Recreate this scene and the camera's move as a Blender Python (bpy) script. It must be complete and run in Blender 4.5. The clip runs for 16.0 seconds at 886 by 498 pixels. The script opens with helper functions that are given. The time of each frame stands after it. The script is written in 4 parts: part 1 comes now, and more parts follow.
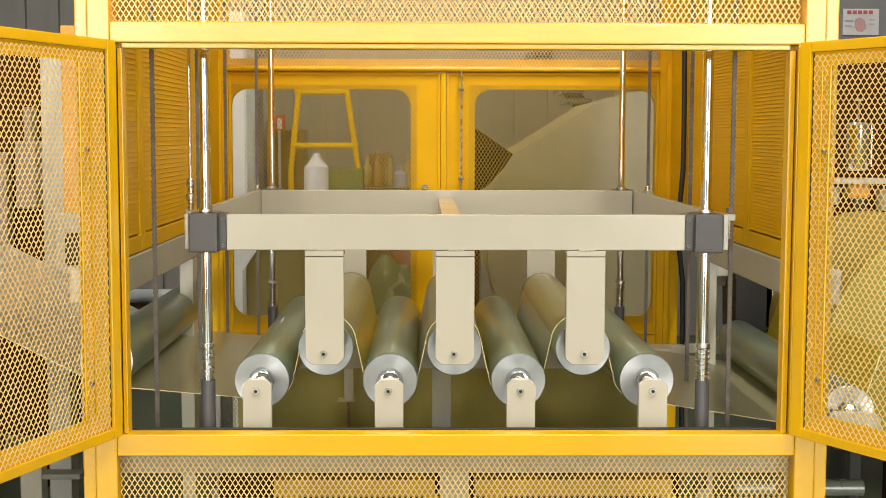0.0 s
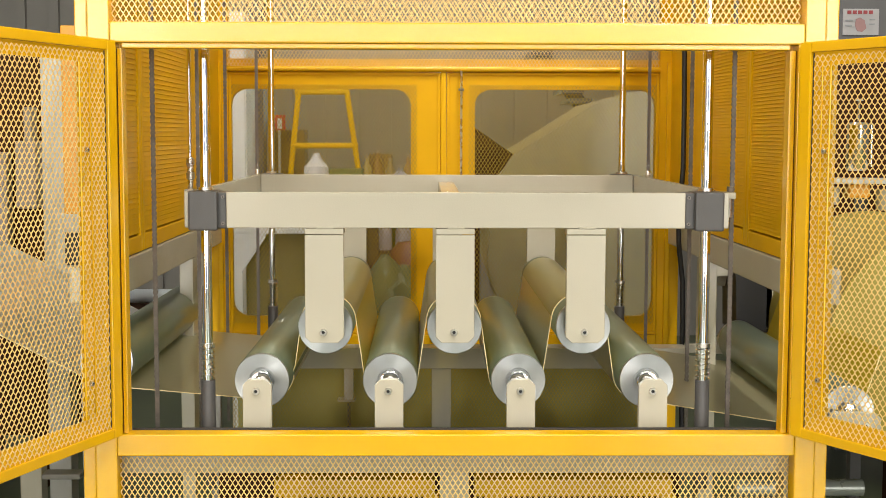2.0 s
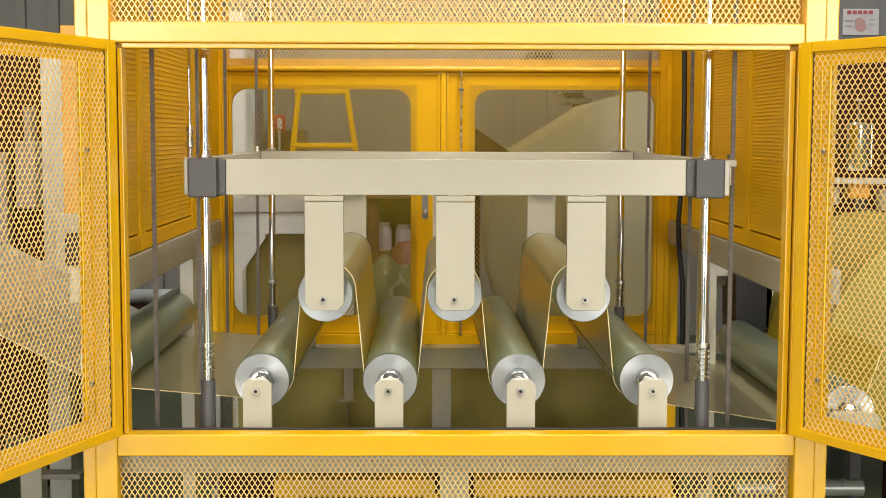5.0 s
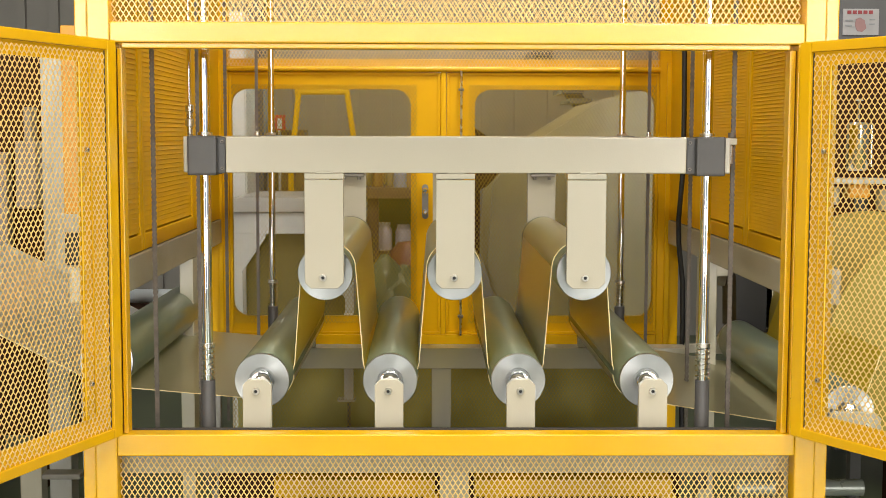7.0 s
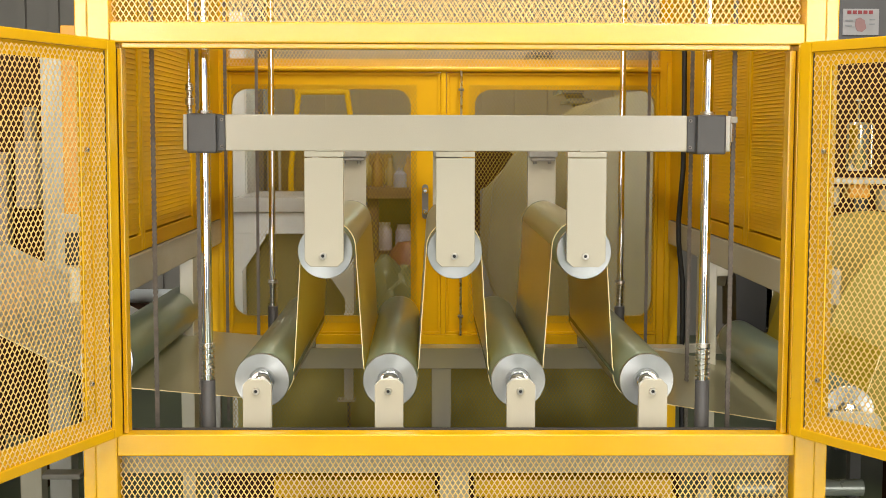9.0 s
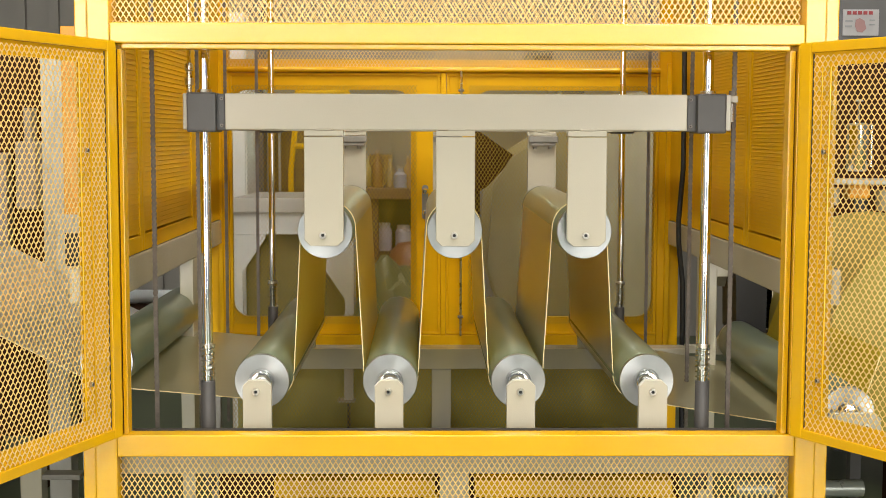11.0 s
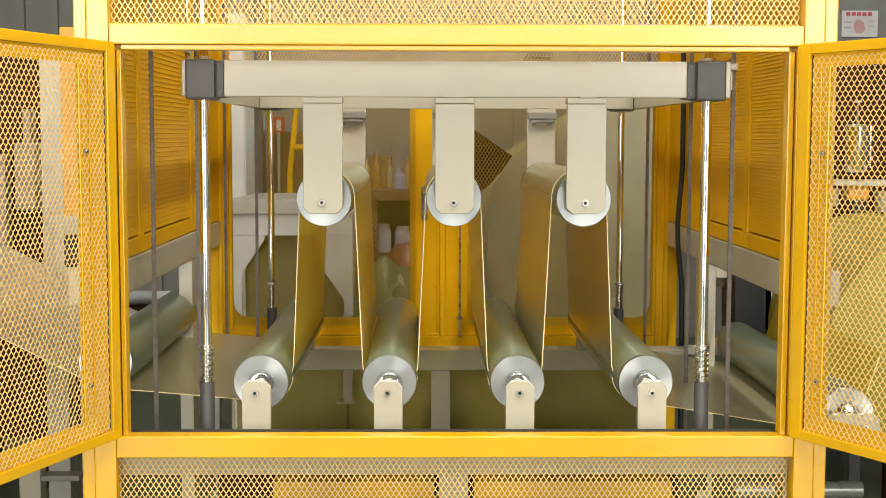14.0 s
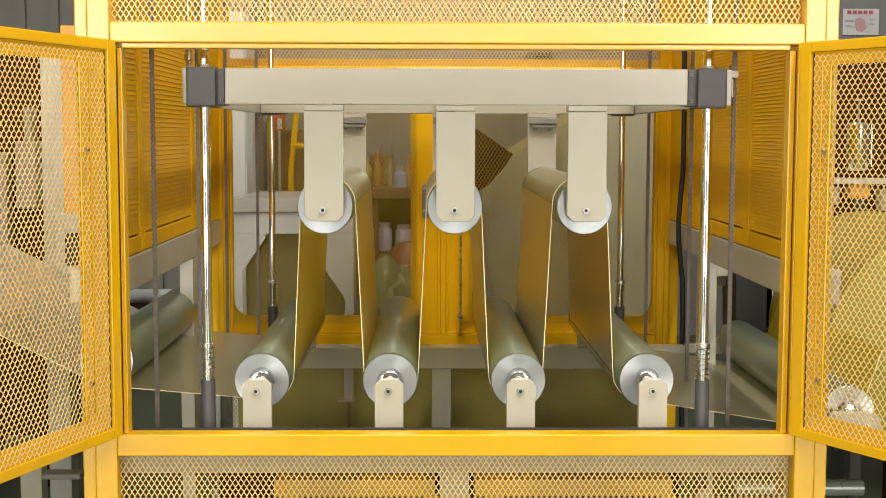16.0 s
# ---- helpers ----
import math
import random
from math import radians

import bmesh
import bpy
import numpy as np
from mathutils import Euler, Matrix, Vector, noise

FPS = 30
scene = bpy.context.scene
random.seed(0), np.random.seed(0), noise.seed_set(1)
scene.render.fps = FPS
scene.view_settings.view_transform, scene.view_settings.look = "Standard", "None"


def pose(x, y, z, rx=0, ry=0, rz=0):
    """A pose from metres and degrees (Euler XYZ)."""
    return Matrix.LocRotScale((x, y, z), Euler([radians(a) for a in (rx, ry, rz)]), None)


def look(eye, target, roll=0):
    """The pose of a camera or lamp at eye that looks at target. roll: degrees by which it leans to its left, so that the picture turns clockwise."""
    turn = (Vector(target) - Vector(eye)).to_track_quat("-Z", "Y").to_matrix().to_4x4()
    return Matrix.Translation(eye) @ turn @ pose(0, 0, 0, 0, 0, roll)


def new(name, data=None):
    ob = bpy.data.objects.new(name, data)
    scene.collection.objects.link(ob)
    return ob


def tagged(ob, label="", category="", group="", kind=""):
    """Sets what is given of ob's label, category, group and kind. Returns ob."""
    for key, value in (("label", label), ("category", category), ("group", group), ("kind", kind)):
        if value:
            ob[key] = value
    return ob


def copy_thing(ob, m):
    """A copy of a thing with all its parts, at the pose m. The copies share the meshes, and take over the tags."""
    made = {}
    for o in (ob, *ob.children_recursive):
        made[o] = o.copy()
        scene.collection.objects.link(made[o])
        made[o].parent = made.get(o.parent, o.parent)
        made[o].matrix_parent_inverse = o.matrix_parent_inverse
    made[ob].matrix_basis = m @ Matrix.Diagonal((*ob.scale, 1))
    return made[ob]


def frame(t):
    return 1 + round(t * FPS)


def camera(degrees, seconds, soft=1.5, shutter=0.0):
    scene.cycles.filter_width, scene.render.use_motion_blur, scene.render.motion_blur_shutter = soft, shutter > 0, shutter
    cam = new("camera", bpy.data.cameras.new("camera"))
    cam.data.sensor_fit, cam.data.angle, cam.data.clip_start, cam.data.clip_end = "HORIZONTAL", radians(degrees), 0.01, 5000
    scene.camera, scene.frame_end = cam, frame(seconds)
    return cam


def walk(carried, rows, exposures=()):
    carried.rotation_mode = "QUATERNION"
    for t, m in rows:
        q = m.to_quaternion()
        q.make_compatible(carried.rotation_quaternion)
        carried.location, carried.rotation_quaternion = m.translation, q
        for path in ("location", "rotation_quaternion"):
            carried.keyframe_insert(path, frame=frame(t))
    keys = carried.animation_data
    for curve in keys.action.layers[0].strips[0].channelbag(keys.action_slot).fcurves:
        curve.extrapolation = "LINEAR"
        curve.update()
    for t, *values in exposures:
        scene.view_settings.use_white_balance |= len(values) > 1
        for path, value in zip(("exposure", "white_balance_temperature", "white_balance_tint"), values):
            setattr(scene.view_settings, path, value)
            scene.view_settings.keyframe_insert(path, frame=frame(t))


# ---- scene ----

EYE = Vector((0.0, 0.0, 1.55))
PITCH, YAW, ROLL = 5.0406, 0.8125, 0.156


def aim(pitch, yaw):
    a, b = radians(pitch), radians(yaw)
    way = Vector((math.sin(b) * math.cos(a), math.cos(b) * math.cos(a), -math.sin(a)))
    return look(EYE, EYE + way, ROLL)


cam = camera(37.48, 16.0, soft=0.5)
REST, NUDGE, KNOCK = aim(PITCH, YAW), aim(PITCH - 0.035, YAW), aim(PITCH - 0.075, YAW + 0.037)
walk(cam, [(0, REST), (10.6, REST), (11.2, NUDGE), (12.6, NUDGE), (12.9, REST), (13.2, REST), (13.3, KNOCK), (15.9, KNOCK), (16.0, REST)],
     exposures=[(0, -0.05), (11.5, -0.05), (13.0, -0.08), (13.5, -0.08), (13.9, 0.03), (15.1, 0.03), (15.4, -0.06), (16.0, -0.08)])

# ---- light ----
world = bpy.data.worlds.new("world")
scene.world = world
world.use_nodes = True
world.node_tree.nodes["Background"].inputs[0].default_value = (0.9, 0.95, 1.0, 1)
world.node_tree.nodes["Background"].inputs[1].default_value = 0.1


def area(name, eye, target, sx, sy, power, colour=(1.0, 0.93, 0.82)):
    data = bpy.data.lights.new(name, "AREA")
    data.shape, data.size, data.size_y, data.energy, data.color = "RECTANGLE", sx, sy, power, colour
    ob = new(name, data)
    ob.matrix_world = look(eye, target)
    return ob


# strip lamps under the hall ceiling, and daylight of unseen windows added behind camera
LAMPS = [(-1.6, -1.6, 35), (1.7, -1.6, 150), (-1.6, 1.2, 130), (1.7, 1.2, 180), (0.1, 3.7, 44), (0.1, 7.8, 11)]
for lx, ly, watts in LAMPS:
    area("ceiling_lamp_light", (lx, ly, 5.28), (lx, ly, 0), 0.22, 2.6, watts)
# Openings laid out to put pale gloss on the front rails, dark at centre.
WINDOWS = [(-5.00, -2.50, 0.10), (2.50, 5.00, 0.10), (-2.20, 2.20, 2.30)]
for (w0, w1, wz), glow in zip(WINDOWS, (36, 30, 24)):
    wx, wm, wh = (w0 + w1) / 2, (wz + 3.5) / 2, 3.4 - wz
    area("window_light", (wx, -5.96, wm), (wx, 3.0, wm), w1 - w0 - 0.1, wh, glow * (w1 - w0) * wh, (1.0, 0.96, 0.89))

# ---- materials ----


def nodes_of(name):
    m = bpy.data.materials.new(name)
    m.use_nodes = True
    t = m.node_tree
    return m, t, t.nodes["Principled BSDF"]


def paint(name, colour, rough=0.4, metal=0.0, vary=0.10, grain=9.0, bump=0.05, bump_scale=220.0, dirt=0.15, coat=0.0, spec=0.5):
    """A surface of one colour with broad stains, fine grain and relief, in metres of the object."""
    m, t, b = nodes_of(name)
    co = t.nodes.new("ShaderNodeTexCoord")
    big = t.nodes.new("ShaderNodeTexNoise")
    big.inputs["Scale"].default_value, big.inputs["Detail"].default_value = grain, 6
    fine = t.nodes.new("ShaderNodeTexNoise")
    fine.inputs["Scale"].default_value, fine.inputs["Detail"].default_value = bump_scale, 3
    ramp = t.nodes.new("ShaderNodeMapRange")
    ramp.inputs["From Min"].default_value, ramp.inputs["From Max"].default_value = 0.3, 0.7
    ramp.inputs["To Min"].default_value, ramp.inputs["To Max"].default_value = 1 - vary, 1 + vary
    info = t.nodes.new("ShaderNodeObjectInfo")
    own = t.nodes.new("ShaderNodeMapRange")
    own.inputs["To Min"].default_value, own.inputs["To Max"].default_value = 1 - vary * 0.3, 1 + vary * 0.3
    mul = t.nodes.new("ShaderNodeMath")
    mul.operation = "MULTIPLY"
    col = t.nodes.new("ShaderNodeMix")
    col.data_type, col.blend_type = "RGBA", "MULTIPLY"
    col.inputs["Factor"].default_value = 1.0
    col.inputs["A"].default_value = (*colour, 1)
    rr = t.nodes.new("ShaderNodeMapRange")
    rr.inputs["To Min"].default_value, rr.inputs["To Max"].default_value = max(0.02, rough - dirt), min(1, rough + dirt)
    bm_ = t.nodes.new("ShaderNodeBump")
    bm_.inputs["Strength"].default_value, bm_.inputs["Distance"].default_value = bump, 0.002
    L = t.links.new
    L(co.outputs["Object"], big.inputs["Vector"])
    L(co.outputs["Object"], fine.inputs["Vector"])
    L(big.outputs["Fac"], ramp.inputs["Value"])
    L(info.outputs["Random"], own.inputs["Value"])
    L(ramp.outputs["Result"], mul.inputs[0])
    L(own.outputs["Result"], mul.inputs[1])
    L(mul.outputs["Value"], col.inputs["B"])
    L(col.outputs["Result"], b.inputs["Base Color"])
    L(big.outputs["Fac"], rr.inputs["Value"])
    L(rr.outputs["Result"], b.inputs["Roughness"])
    L(fine.outputs["Fac"], bm_.inputs["Height"])
    L(bm_.outputs["Normal"], b.inputs["Normal"])
    b.inputs["Metallic"].default_value = metal
    b.inputs["Coat Weight"].default_value = coat
    b.inputs["Specular IOR Level"].default_value = spec
    return m


def glowing(name, colour, power):
    m, t, b = nodes_of(name)
    b.inputs["Base Color"].default_value = (*colour, 1)
    b.inputs["Emission Color"].default_value = (*colour, 1)
    b.inputs["Emission Strength"].default_value = power
    return m


def film_material(name, tint, haze, gloss, rough=0.14, milky=(0.58, 0.50, 0.20)):
    """Clear plastic film: mostly see-through with a tint, a little milky, and glossy."""
    m = bpy.data.materials.new(name)
    m.use_nodes = True
    t = m.node_tree
    t.nodes.clear()
    out = t.nodes.new("ShaderNodeOutputMaterial")
    clear = t.nodes.new("ShaderNodeBsdfTransparent")
    clear.inputs["Color"].default_value = (*tint, 1)
    milk = t.nodes.new("ShaderNodeBsdfDiffuse")
    milk.inputs["Color"].default_value = (*milky, 1)
    back = t.nodes.new("ShaderNodeBsdfTranslucent")
    back.inputs["Color"].default_value = (*milky, 1)
    both = t.nodes.new("ShaderNodeMixShader")
    both.inputs[0].default_value = 0.5
    mix = t.nodes.new("ShaderNodeMixShader")
    mix.inputs[0].default_value = haze
    shine = t.nodes.new("ShaderNodeBsdfGlossy")
    shine.inputs["Roughness"].default_value = rough
    fres = t.nodes.new("ShaderNodeFresnel")
    fres.inputs["IOR"].default_value = gloss
    last = t.nodes.new("ShaderNodeMixShader")
    L = t.links.new
    L(milk.outputs[0], both.inputs[1])
    L(back.outputs[0], both.inputs[2])
    L(clear.outputs[0], mix.inputs[1])
    L(both.outputs[0], mix.inputs[2])
    L(fres.outputs[0], last.inputs[0])
    L(mix.outputs[0], last.inputs[1])
    L(shine.outputs[0], last.inputs[2])
    L(last.outputs[0], out.inputs["Surface"])
    return m


def brushed(name, colour, rough, aniso, vary=0.05):
    """Turned metal."""
    m = paint(name, colour, rough, 1.0, vary, 30, 0.02, 400, 0.06)
    b = m.node_tree.nodes["Principled BSDF"]
    b.inputs["Anisotropic"].default_value = aniso
    tan = m.node_tree.nodes.new("ShaderNodeTangent")
    tan.direction_type, tan.axis = "RADIAL", "Y"
    m.node_tree.links.new(tan.outputs[0], b.inputs["Tangent"])
    return m


GOLD = (0.76, 0.425, 0.003)
YELLOW = paint("glossy_yellow_enamel", GOLD, 0.22, 0, 0.05, 5, 0.10, 230, 0.05, 0.0, 0.95)
# Same yellow with less gloss, keeping bright reflections off the inner panels.
SATIN_YELLOW = paint("low_gloss_yellow_copy", GOLD, 0.45, 0, 0.05, 5, 0.10, 230, 0.05, 0.0, 0.15)
MESH_YELLOW = paint("yellow_mesh_paint", (0.83, 0.58, 0.21), 0.30, 0, 0.08, 14, 0.1, 300, 0.08, 0.2, 0.6)
CREAM = paint("cream_paint", (0.475, 0.45, 0.365), 0.20, 0, 0.02, 6, 0.12, 330, 0.03, 0.0, 0.6)
DARK = paint("dark_grey_paint", (0.075, 0.072, 0.072), 0.42, 0, 0.08, 12, 0.12, 260, 0.08)
CHAIN = paint("oiled_chain_steel", (0.19, 0.165, 0.145), 0.45, 0.3, 0.2, 40, 0.1, 300, 0.1)
CHROME = paint("hard_chrome", (0.82, 0.83, 0.84), 0.07, 1.0, 0.03, 30, 0.01, 300, 0.03)
STEEL = paint("zinc_steel", (0.62, 0.60, 0.56), 0.28, 1.0, 0.08, 60, 0.05, 300, 0.08)
DISC = brushed("turned_aluminium", (0.43, 0.45, 0.46), 0.32, 0.8)
TUBE = paint("satin_roller_tube", (0.22, 0.27, 0.19), 0.38, 0.45, 0.05, 12, 0.02, 400, 0.05, 0.40, 0.4)
TUBE.node_tree.nodes["Principled BSDF"].inputs["Coat Roughness"].default_value = 0.05
FILM = film_material("clear_film", (0.76, 0.60, 0.05), 0.58, 1.03, 0.30, (0.95, 0.75, 0.10))
# Copies of one film: grazing haze and sheen are put into these colours.
WRAP_FILM = film_material("roller_sheen_film", (0.84, 0.78, 0.42), 0.60, 1.14, 0.30, (0.64, 0.57, 0.25))
SHEET_FILM = film_material("grazing_haze_film", (0.80, 0.77, 0.54), 0.66, 1.40, 0.30, (0.60, 0.54, 0.31))
# Same film, darker: offsets strong lamplight and the mesh seen in front.
SLOPE_FILM = film_material("darkened_slope_film", (0.70, 0.58, 0.10), 0.72, 1.12, 0.35, (0.42, 0.35, 0.03))
FILM_EDGE = paint("film_edge", (0.95, 0.80, 0.45), 0.3, 0, 0.03)
FLOOR = paint("green_floor_paint", (0.095, 0.118, 0.060), 0.42, 0, 0.18, 1.3, 0.05, 60, 0.1, 0.1)
WALL = paint("grey_sheet_wall", (0.20, 0.21, 0.23), 0.6, 0, 0.08, 1.2, 0.05, 60)
CEIL = paint("white_ceiling", (0.70, 0.70, 0.68), 0.7, 0, 0.05, 1.0)
GREY = paint("pale_grey_paint", (0.52, 0.52, 0.50), 0.4, 0, 0.06, 6, 0.1, 200)
BLACK = paint("black_rubber", (0.018, 0.018, 0.02), 0.5, 0, 0.1, 20)
BROWN = paint("dark_brown_machine", (0.050, 0.020, 0.010), 0.75, 0, 0.25, 4, 0.08, 100, 0.1, 0.0, 0.06)
ORANGE = paint("orange_paint", (0.80, 0.36, 0.02), 0.4, 0, 0.06, 8)
CAST = paint("grey_cast_steel", (0.24, 0.23, 0.21), 0.35, 0.2, 0.1, 40, 0.1, 300, 0.1)
# Darker copy of the mesh yellow: shade at the back put into the colour.
SHADED_MESH = paint("shaded_yellow_mesh", (0.42, 0.29, 0.02), 0.4, 0, 0.15, 14, 0.1, 300, 0.1)
LAMP = glowing("lamp_tube", (1.0, 0.95, 0.85), 9.0)

# ---- helpers for building ----


def link(name, bm, material, parent=None, label="", smooth=False):
    me = bpy.data.meshes.new(name)
    bmesh.ops.recalc_face_normals(bm, faces=bm.faces[:])
    bm.to_mesh(me)
    bm.free()
    me.materials.append(material)
    if smooth:
        for p in me.polygons:
            p.use_smooth = True
        me.set_sharp_from_angle(angle=radians(35))
    ob = new(name, me)
    if parent:
        ob.parent = parent
    if label:
        ob["label"] = label
    return ob


def part(name, bm, material, parent, label="", smooth=False):
    return link(name, bm, material, parent, label, smooth)


def thing(name, label, category, group="", kind="", at=(0, 0, 0)):
    ob = new(name)
    ob.empty_display_size = 0.05
    ob.location = at
    return tagged(ob, label, category, group, kind)


def add_box(bm, x0, x1, y0, y1, z0, z1, bevel=0.0, m=None):
    made = bmesh.ops.create_cube(bm, size=1.0)
    vs = made["verts"]
    for v in vs:
        v.co = Vector((x0 + (v.co.x + 0.5) * (x1 - x0), y0 + (v.co.y + 0.5) * (y1 - y0), z0 + (v.co.z + 0.5) * (z1 - z0)))
        if m:
            v.co = m @ v.co
    if bevel:
        es = list({e for v in vs for e in v.link_edges})
        bmesh.ops.bevel(bm, geom=es, offset=bevel, segments=2, affect="EDGES", profile=0.6)
    return bm


def box(x0, x1, y0, y1, z0, z1, bevel=0.003, m=None):
    return add_box(bmesh.new(), x0, x1, y0, y1, z0, z1, bevel, m)


def lathe(profile, axis="Y", at=(0, 0, 0), seg=48, bm=None):
    """Turns (along, radius) pairs round an axis."""
    bm = bm or bmesh.new()
    rings = []
    for a, r in profile:
        ring = []
        for i in range(seg):
            c, s = math.cos(2 * math.pi * i / seg) * r, math.sin(2 * math.pi * i / seg) * r
            p = {"Y": (c, a, s), "Z": (c, s, a), "X": (a, c, s)}[axis]
            ring.append(bm.verts.new(Vector(p) + Vector(at)))
        rings.append(ring)
    for r0, r1 in zip(rings, rings[1:]):
        for i in range(seg):
            bm.faces.new((r0[i], r0[(i + 1) % seg], r1[(i + 1) % seg], r1[i]))
    if profile[0][1] > 1e-6:
        bm.faces.new(rings[0])
    if profile[-1][1] > 1e-6:
        bm.faces.new(rings[-1][::-1])
    return bm


def tube_path(points, r, seg=10, bm=None):
    """A round bar along points."""
    bm = bm or bmesh.new()
    pts = [Vector(p) for p in points]
    rings = []
    for i, p in enumerate(pts):
        d = (pts[min(i + 1, len(pts) - 1)] - pts[max(i - 1, 0)]).normalized()
        side = d.cross(Vector((0.31, 0.95, 0.05))).normalized()
        up = d.cross(side)
        rings.append([bm.verts.new(p + (side * math.cos(2 * math.pi * k / seg) + up * math.sin(2 * math.pi * k / seg)) * r) for k in range(seg)])
    for r0, r1 in zip(rings, rings[1:]):
        for k in range(seg):
            bm.faces.new((r0[k], r0[(k + 1) % seg], r1[(k + 1) % seg], r1[k]))
    bm.faces.new(rings[0])
    bm.faces.new(rings[-1][::-1])
    return bm


def extrude_outline(pts, y0, y1, bm=None):
    """A plate: outline of (x, z) pairs, from y0 to y1."""
    bm = bm or bmesh.new()
    a = [bm.verts.new((x, y0, z)) for x, z in pts]
    b = [bm.verts.new((x, y1, z)) for x, z in pts]
    bm.faces.new(a)
    bm.faces.new(b[::-1])
    n = len(pts)
    for i in range(n):
        bm.faces.new((a[i], b[i], b[(i + 1) % n], a[(i + 1) % n]))
    return bm


def rounded(x0, x1, z0, z1, r, n=6):
    out = []
    for cx, cz, a0 in ((x1 - r, z1 - r, 0), (x0 + r, z1 - r, 90), (x0 + r, z0 + r, 180), (x1 - r, z0 + r, 270)):
        for k in range(n + 1):
            a = radians(a0 + 90 * k / n)
            out.append((cx + r * math.cos(a), cz + r * math.sin(a)))
    return out


def window_plate(x0, x1, z0, z1, wx0, wx1, wz0, wz1, r, y0, y1):
    """A sheet with one rounded window cut through it."""
    bm = bmesh.new()
    n = 6
    inner = rounded(wx0, wx1, wz0, wz1, r, n)
    corner = [(x1, z1), (x0, z1), (x0, z0), (x1, z0)]
    for y in (y0, y1):
        iv = [bm.verts.new((x, y, z)) for x, z in inner]
        ov = [bm.verts.new((x, y, z)) for x, z in corner]
        for c in range(4):
            base = c * (n + 1)
            for k in range(n):
                bm.faces.new((ov[c], iv[base + k], iv[base + k + 1]))
            nxt = (c + 1) % 4
            bm.faces.new((ov[c], iv[base + n], iv[(nxt * (n + 1)) % len(iv)], ov[nxt]))
    bm.verts.ensure_lookup_table()
    m = len(inner) + 4
    k = len(inner)
    for i in range(k):
        bm.faces.new((bm.verts[i], bm.verts[(i + 1) % k], bm.verts[m + (i + 1) % k], bm.verts[m + i]))
    for i in range(4):
        bm.faces.new((bm.verts[k + i], bm.verts[k + (i + 1) % 4], bm.verts[m + k + (i + 1) % 4], bm.verts[m + k + i]))
    return bm


CELL_W, CELL_H = 0.0126, 0.0204


def mesh_data(name, x0, x1, z0, z1, strand=0.0023, deep=0.0013, cw=CELL_W, ch=CELL_H, skew=0.1, bond=0.03):
    """Expanded metal: slanting strands in the plane y = 0, each a thin flat bar, meeting in small bonds."""
    verts, faces = [], []
    hw, hh = cw / 2, ch / 2
    length = math.hypot(hw, hh)
    nx, nz = -hh / length * strand / 2, hw / length * strand / 2
    cols, rows = int((x1 - x0) / hw), int((z1 - z0) / hh)
    tilt, half = deep * skew, ch * bond
    for j in range(rows):
        for i in range(cols):
            up = (i + j) % 2 == 0
            s = 1 if up else -1
            ax, az = x0 + i * hw, z0 + j * hh + (0 if up else hh)
            bx, bz = ax + hw, az + s * hh
            ox, oz = (nx, nz) if up else (-nx, nz)
            k = len(verts)
            for px, pz in ((ax, az + s * half), (bx, bz - s * half)):
                verts += [(px + ox, -deep / 2 - tilt, pz + oz), (px - ox, -deep / 2 + tilt, pz - oz),
                          (px - ox, deep / 2 + tilt, pz - oz), (px + ox, deep / 2 - tilt, pz + oz)]
            for q in range(4):
                faces.append((k + q, k + (q + 1) % 4, k + 4 + (q + 1) % 4, k + 4 + q))
            if up:
                k, w, d = len(verts), strand * 0.62, deep * 0.55
                for pz in (az - half * 1.15, az + half * 1.15):
                    verts += [(ax - w, -d, pz), (ax + w, -d, pz), (ax + w, d, pz), (ax - w, d, pz)]
                for q in range(4):
                    faces.append((k + q, k + (q + 1) % 4, k + 4 + (q + 1) % 4, k + 4 + q))
    me = bpy.data.meshes.new(name)
    me.from_pydata(verts, [], faces)
    me.materials.append(MESH_YELLOW)
    return me


def mesh_part(name, me, parent, y):
    ob = new(name, me)
    ob.parent = parent
    ob.location = (0, y, 0)
    ob["kind"] = "stuff"
    return ob


def screw(parent, x, y, z, r=0.0082, way=-1, name="screw", material=None):
    """A socket cap screw on a face that looks along way * y."""
    bm = bmesh.new()
    prof = [(0, r), (way * r * 0.9, r), (way * r * 1.1, r * 0.88), (way * r * 1.1, r * 0.52), (way * r * 0.6, r * 0.46), (way * r * 0.5, r * 0.44)]
    lathe(prof, "Y", (0, 0, 0), 14, bm)
    ob = part(name, bm, material or STEEL, parent, "", True)
    # Faces inside the socket are black: the recess's shade is put into colour.
    ob.data.materials.append(BLACK)
    for p in ob.data.polygons:
        c = p.center
        if math.hypot(c.x, c.z) < r * 0.47:
            p.material_index = 1
    ob.location = (x, y, z)
    return ob


# ---- hall ----
HX0, HX1, HY0, HY1, HZ = -6.0, 6.5, -6.0, 10.0, 5.5
floor = link("floor", box(HX0, HX1, HY0, HY1, -0.12, 0, 0), FLOOR)
tagged(floor, "dull green painted concrete factory floor", "floor", kind="structure")
ceiling = link("ceiling", box(HX0, HX1, HY0, HY1, HZ, HZ + 0.12, 0), CEIL)
tagged(ceiling, "white sheet ceiling of the factory hall", "ceiling", kind="structure")


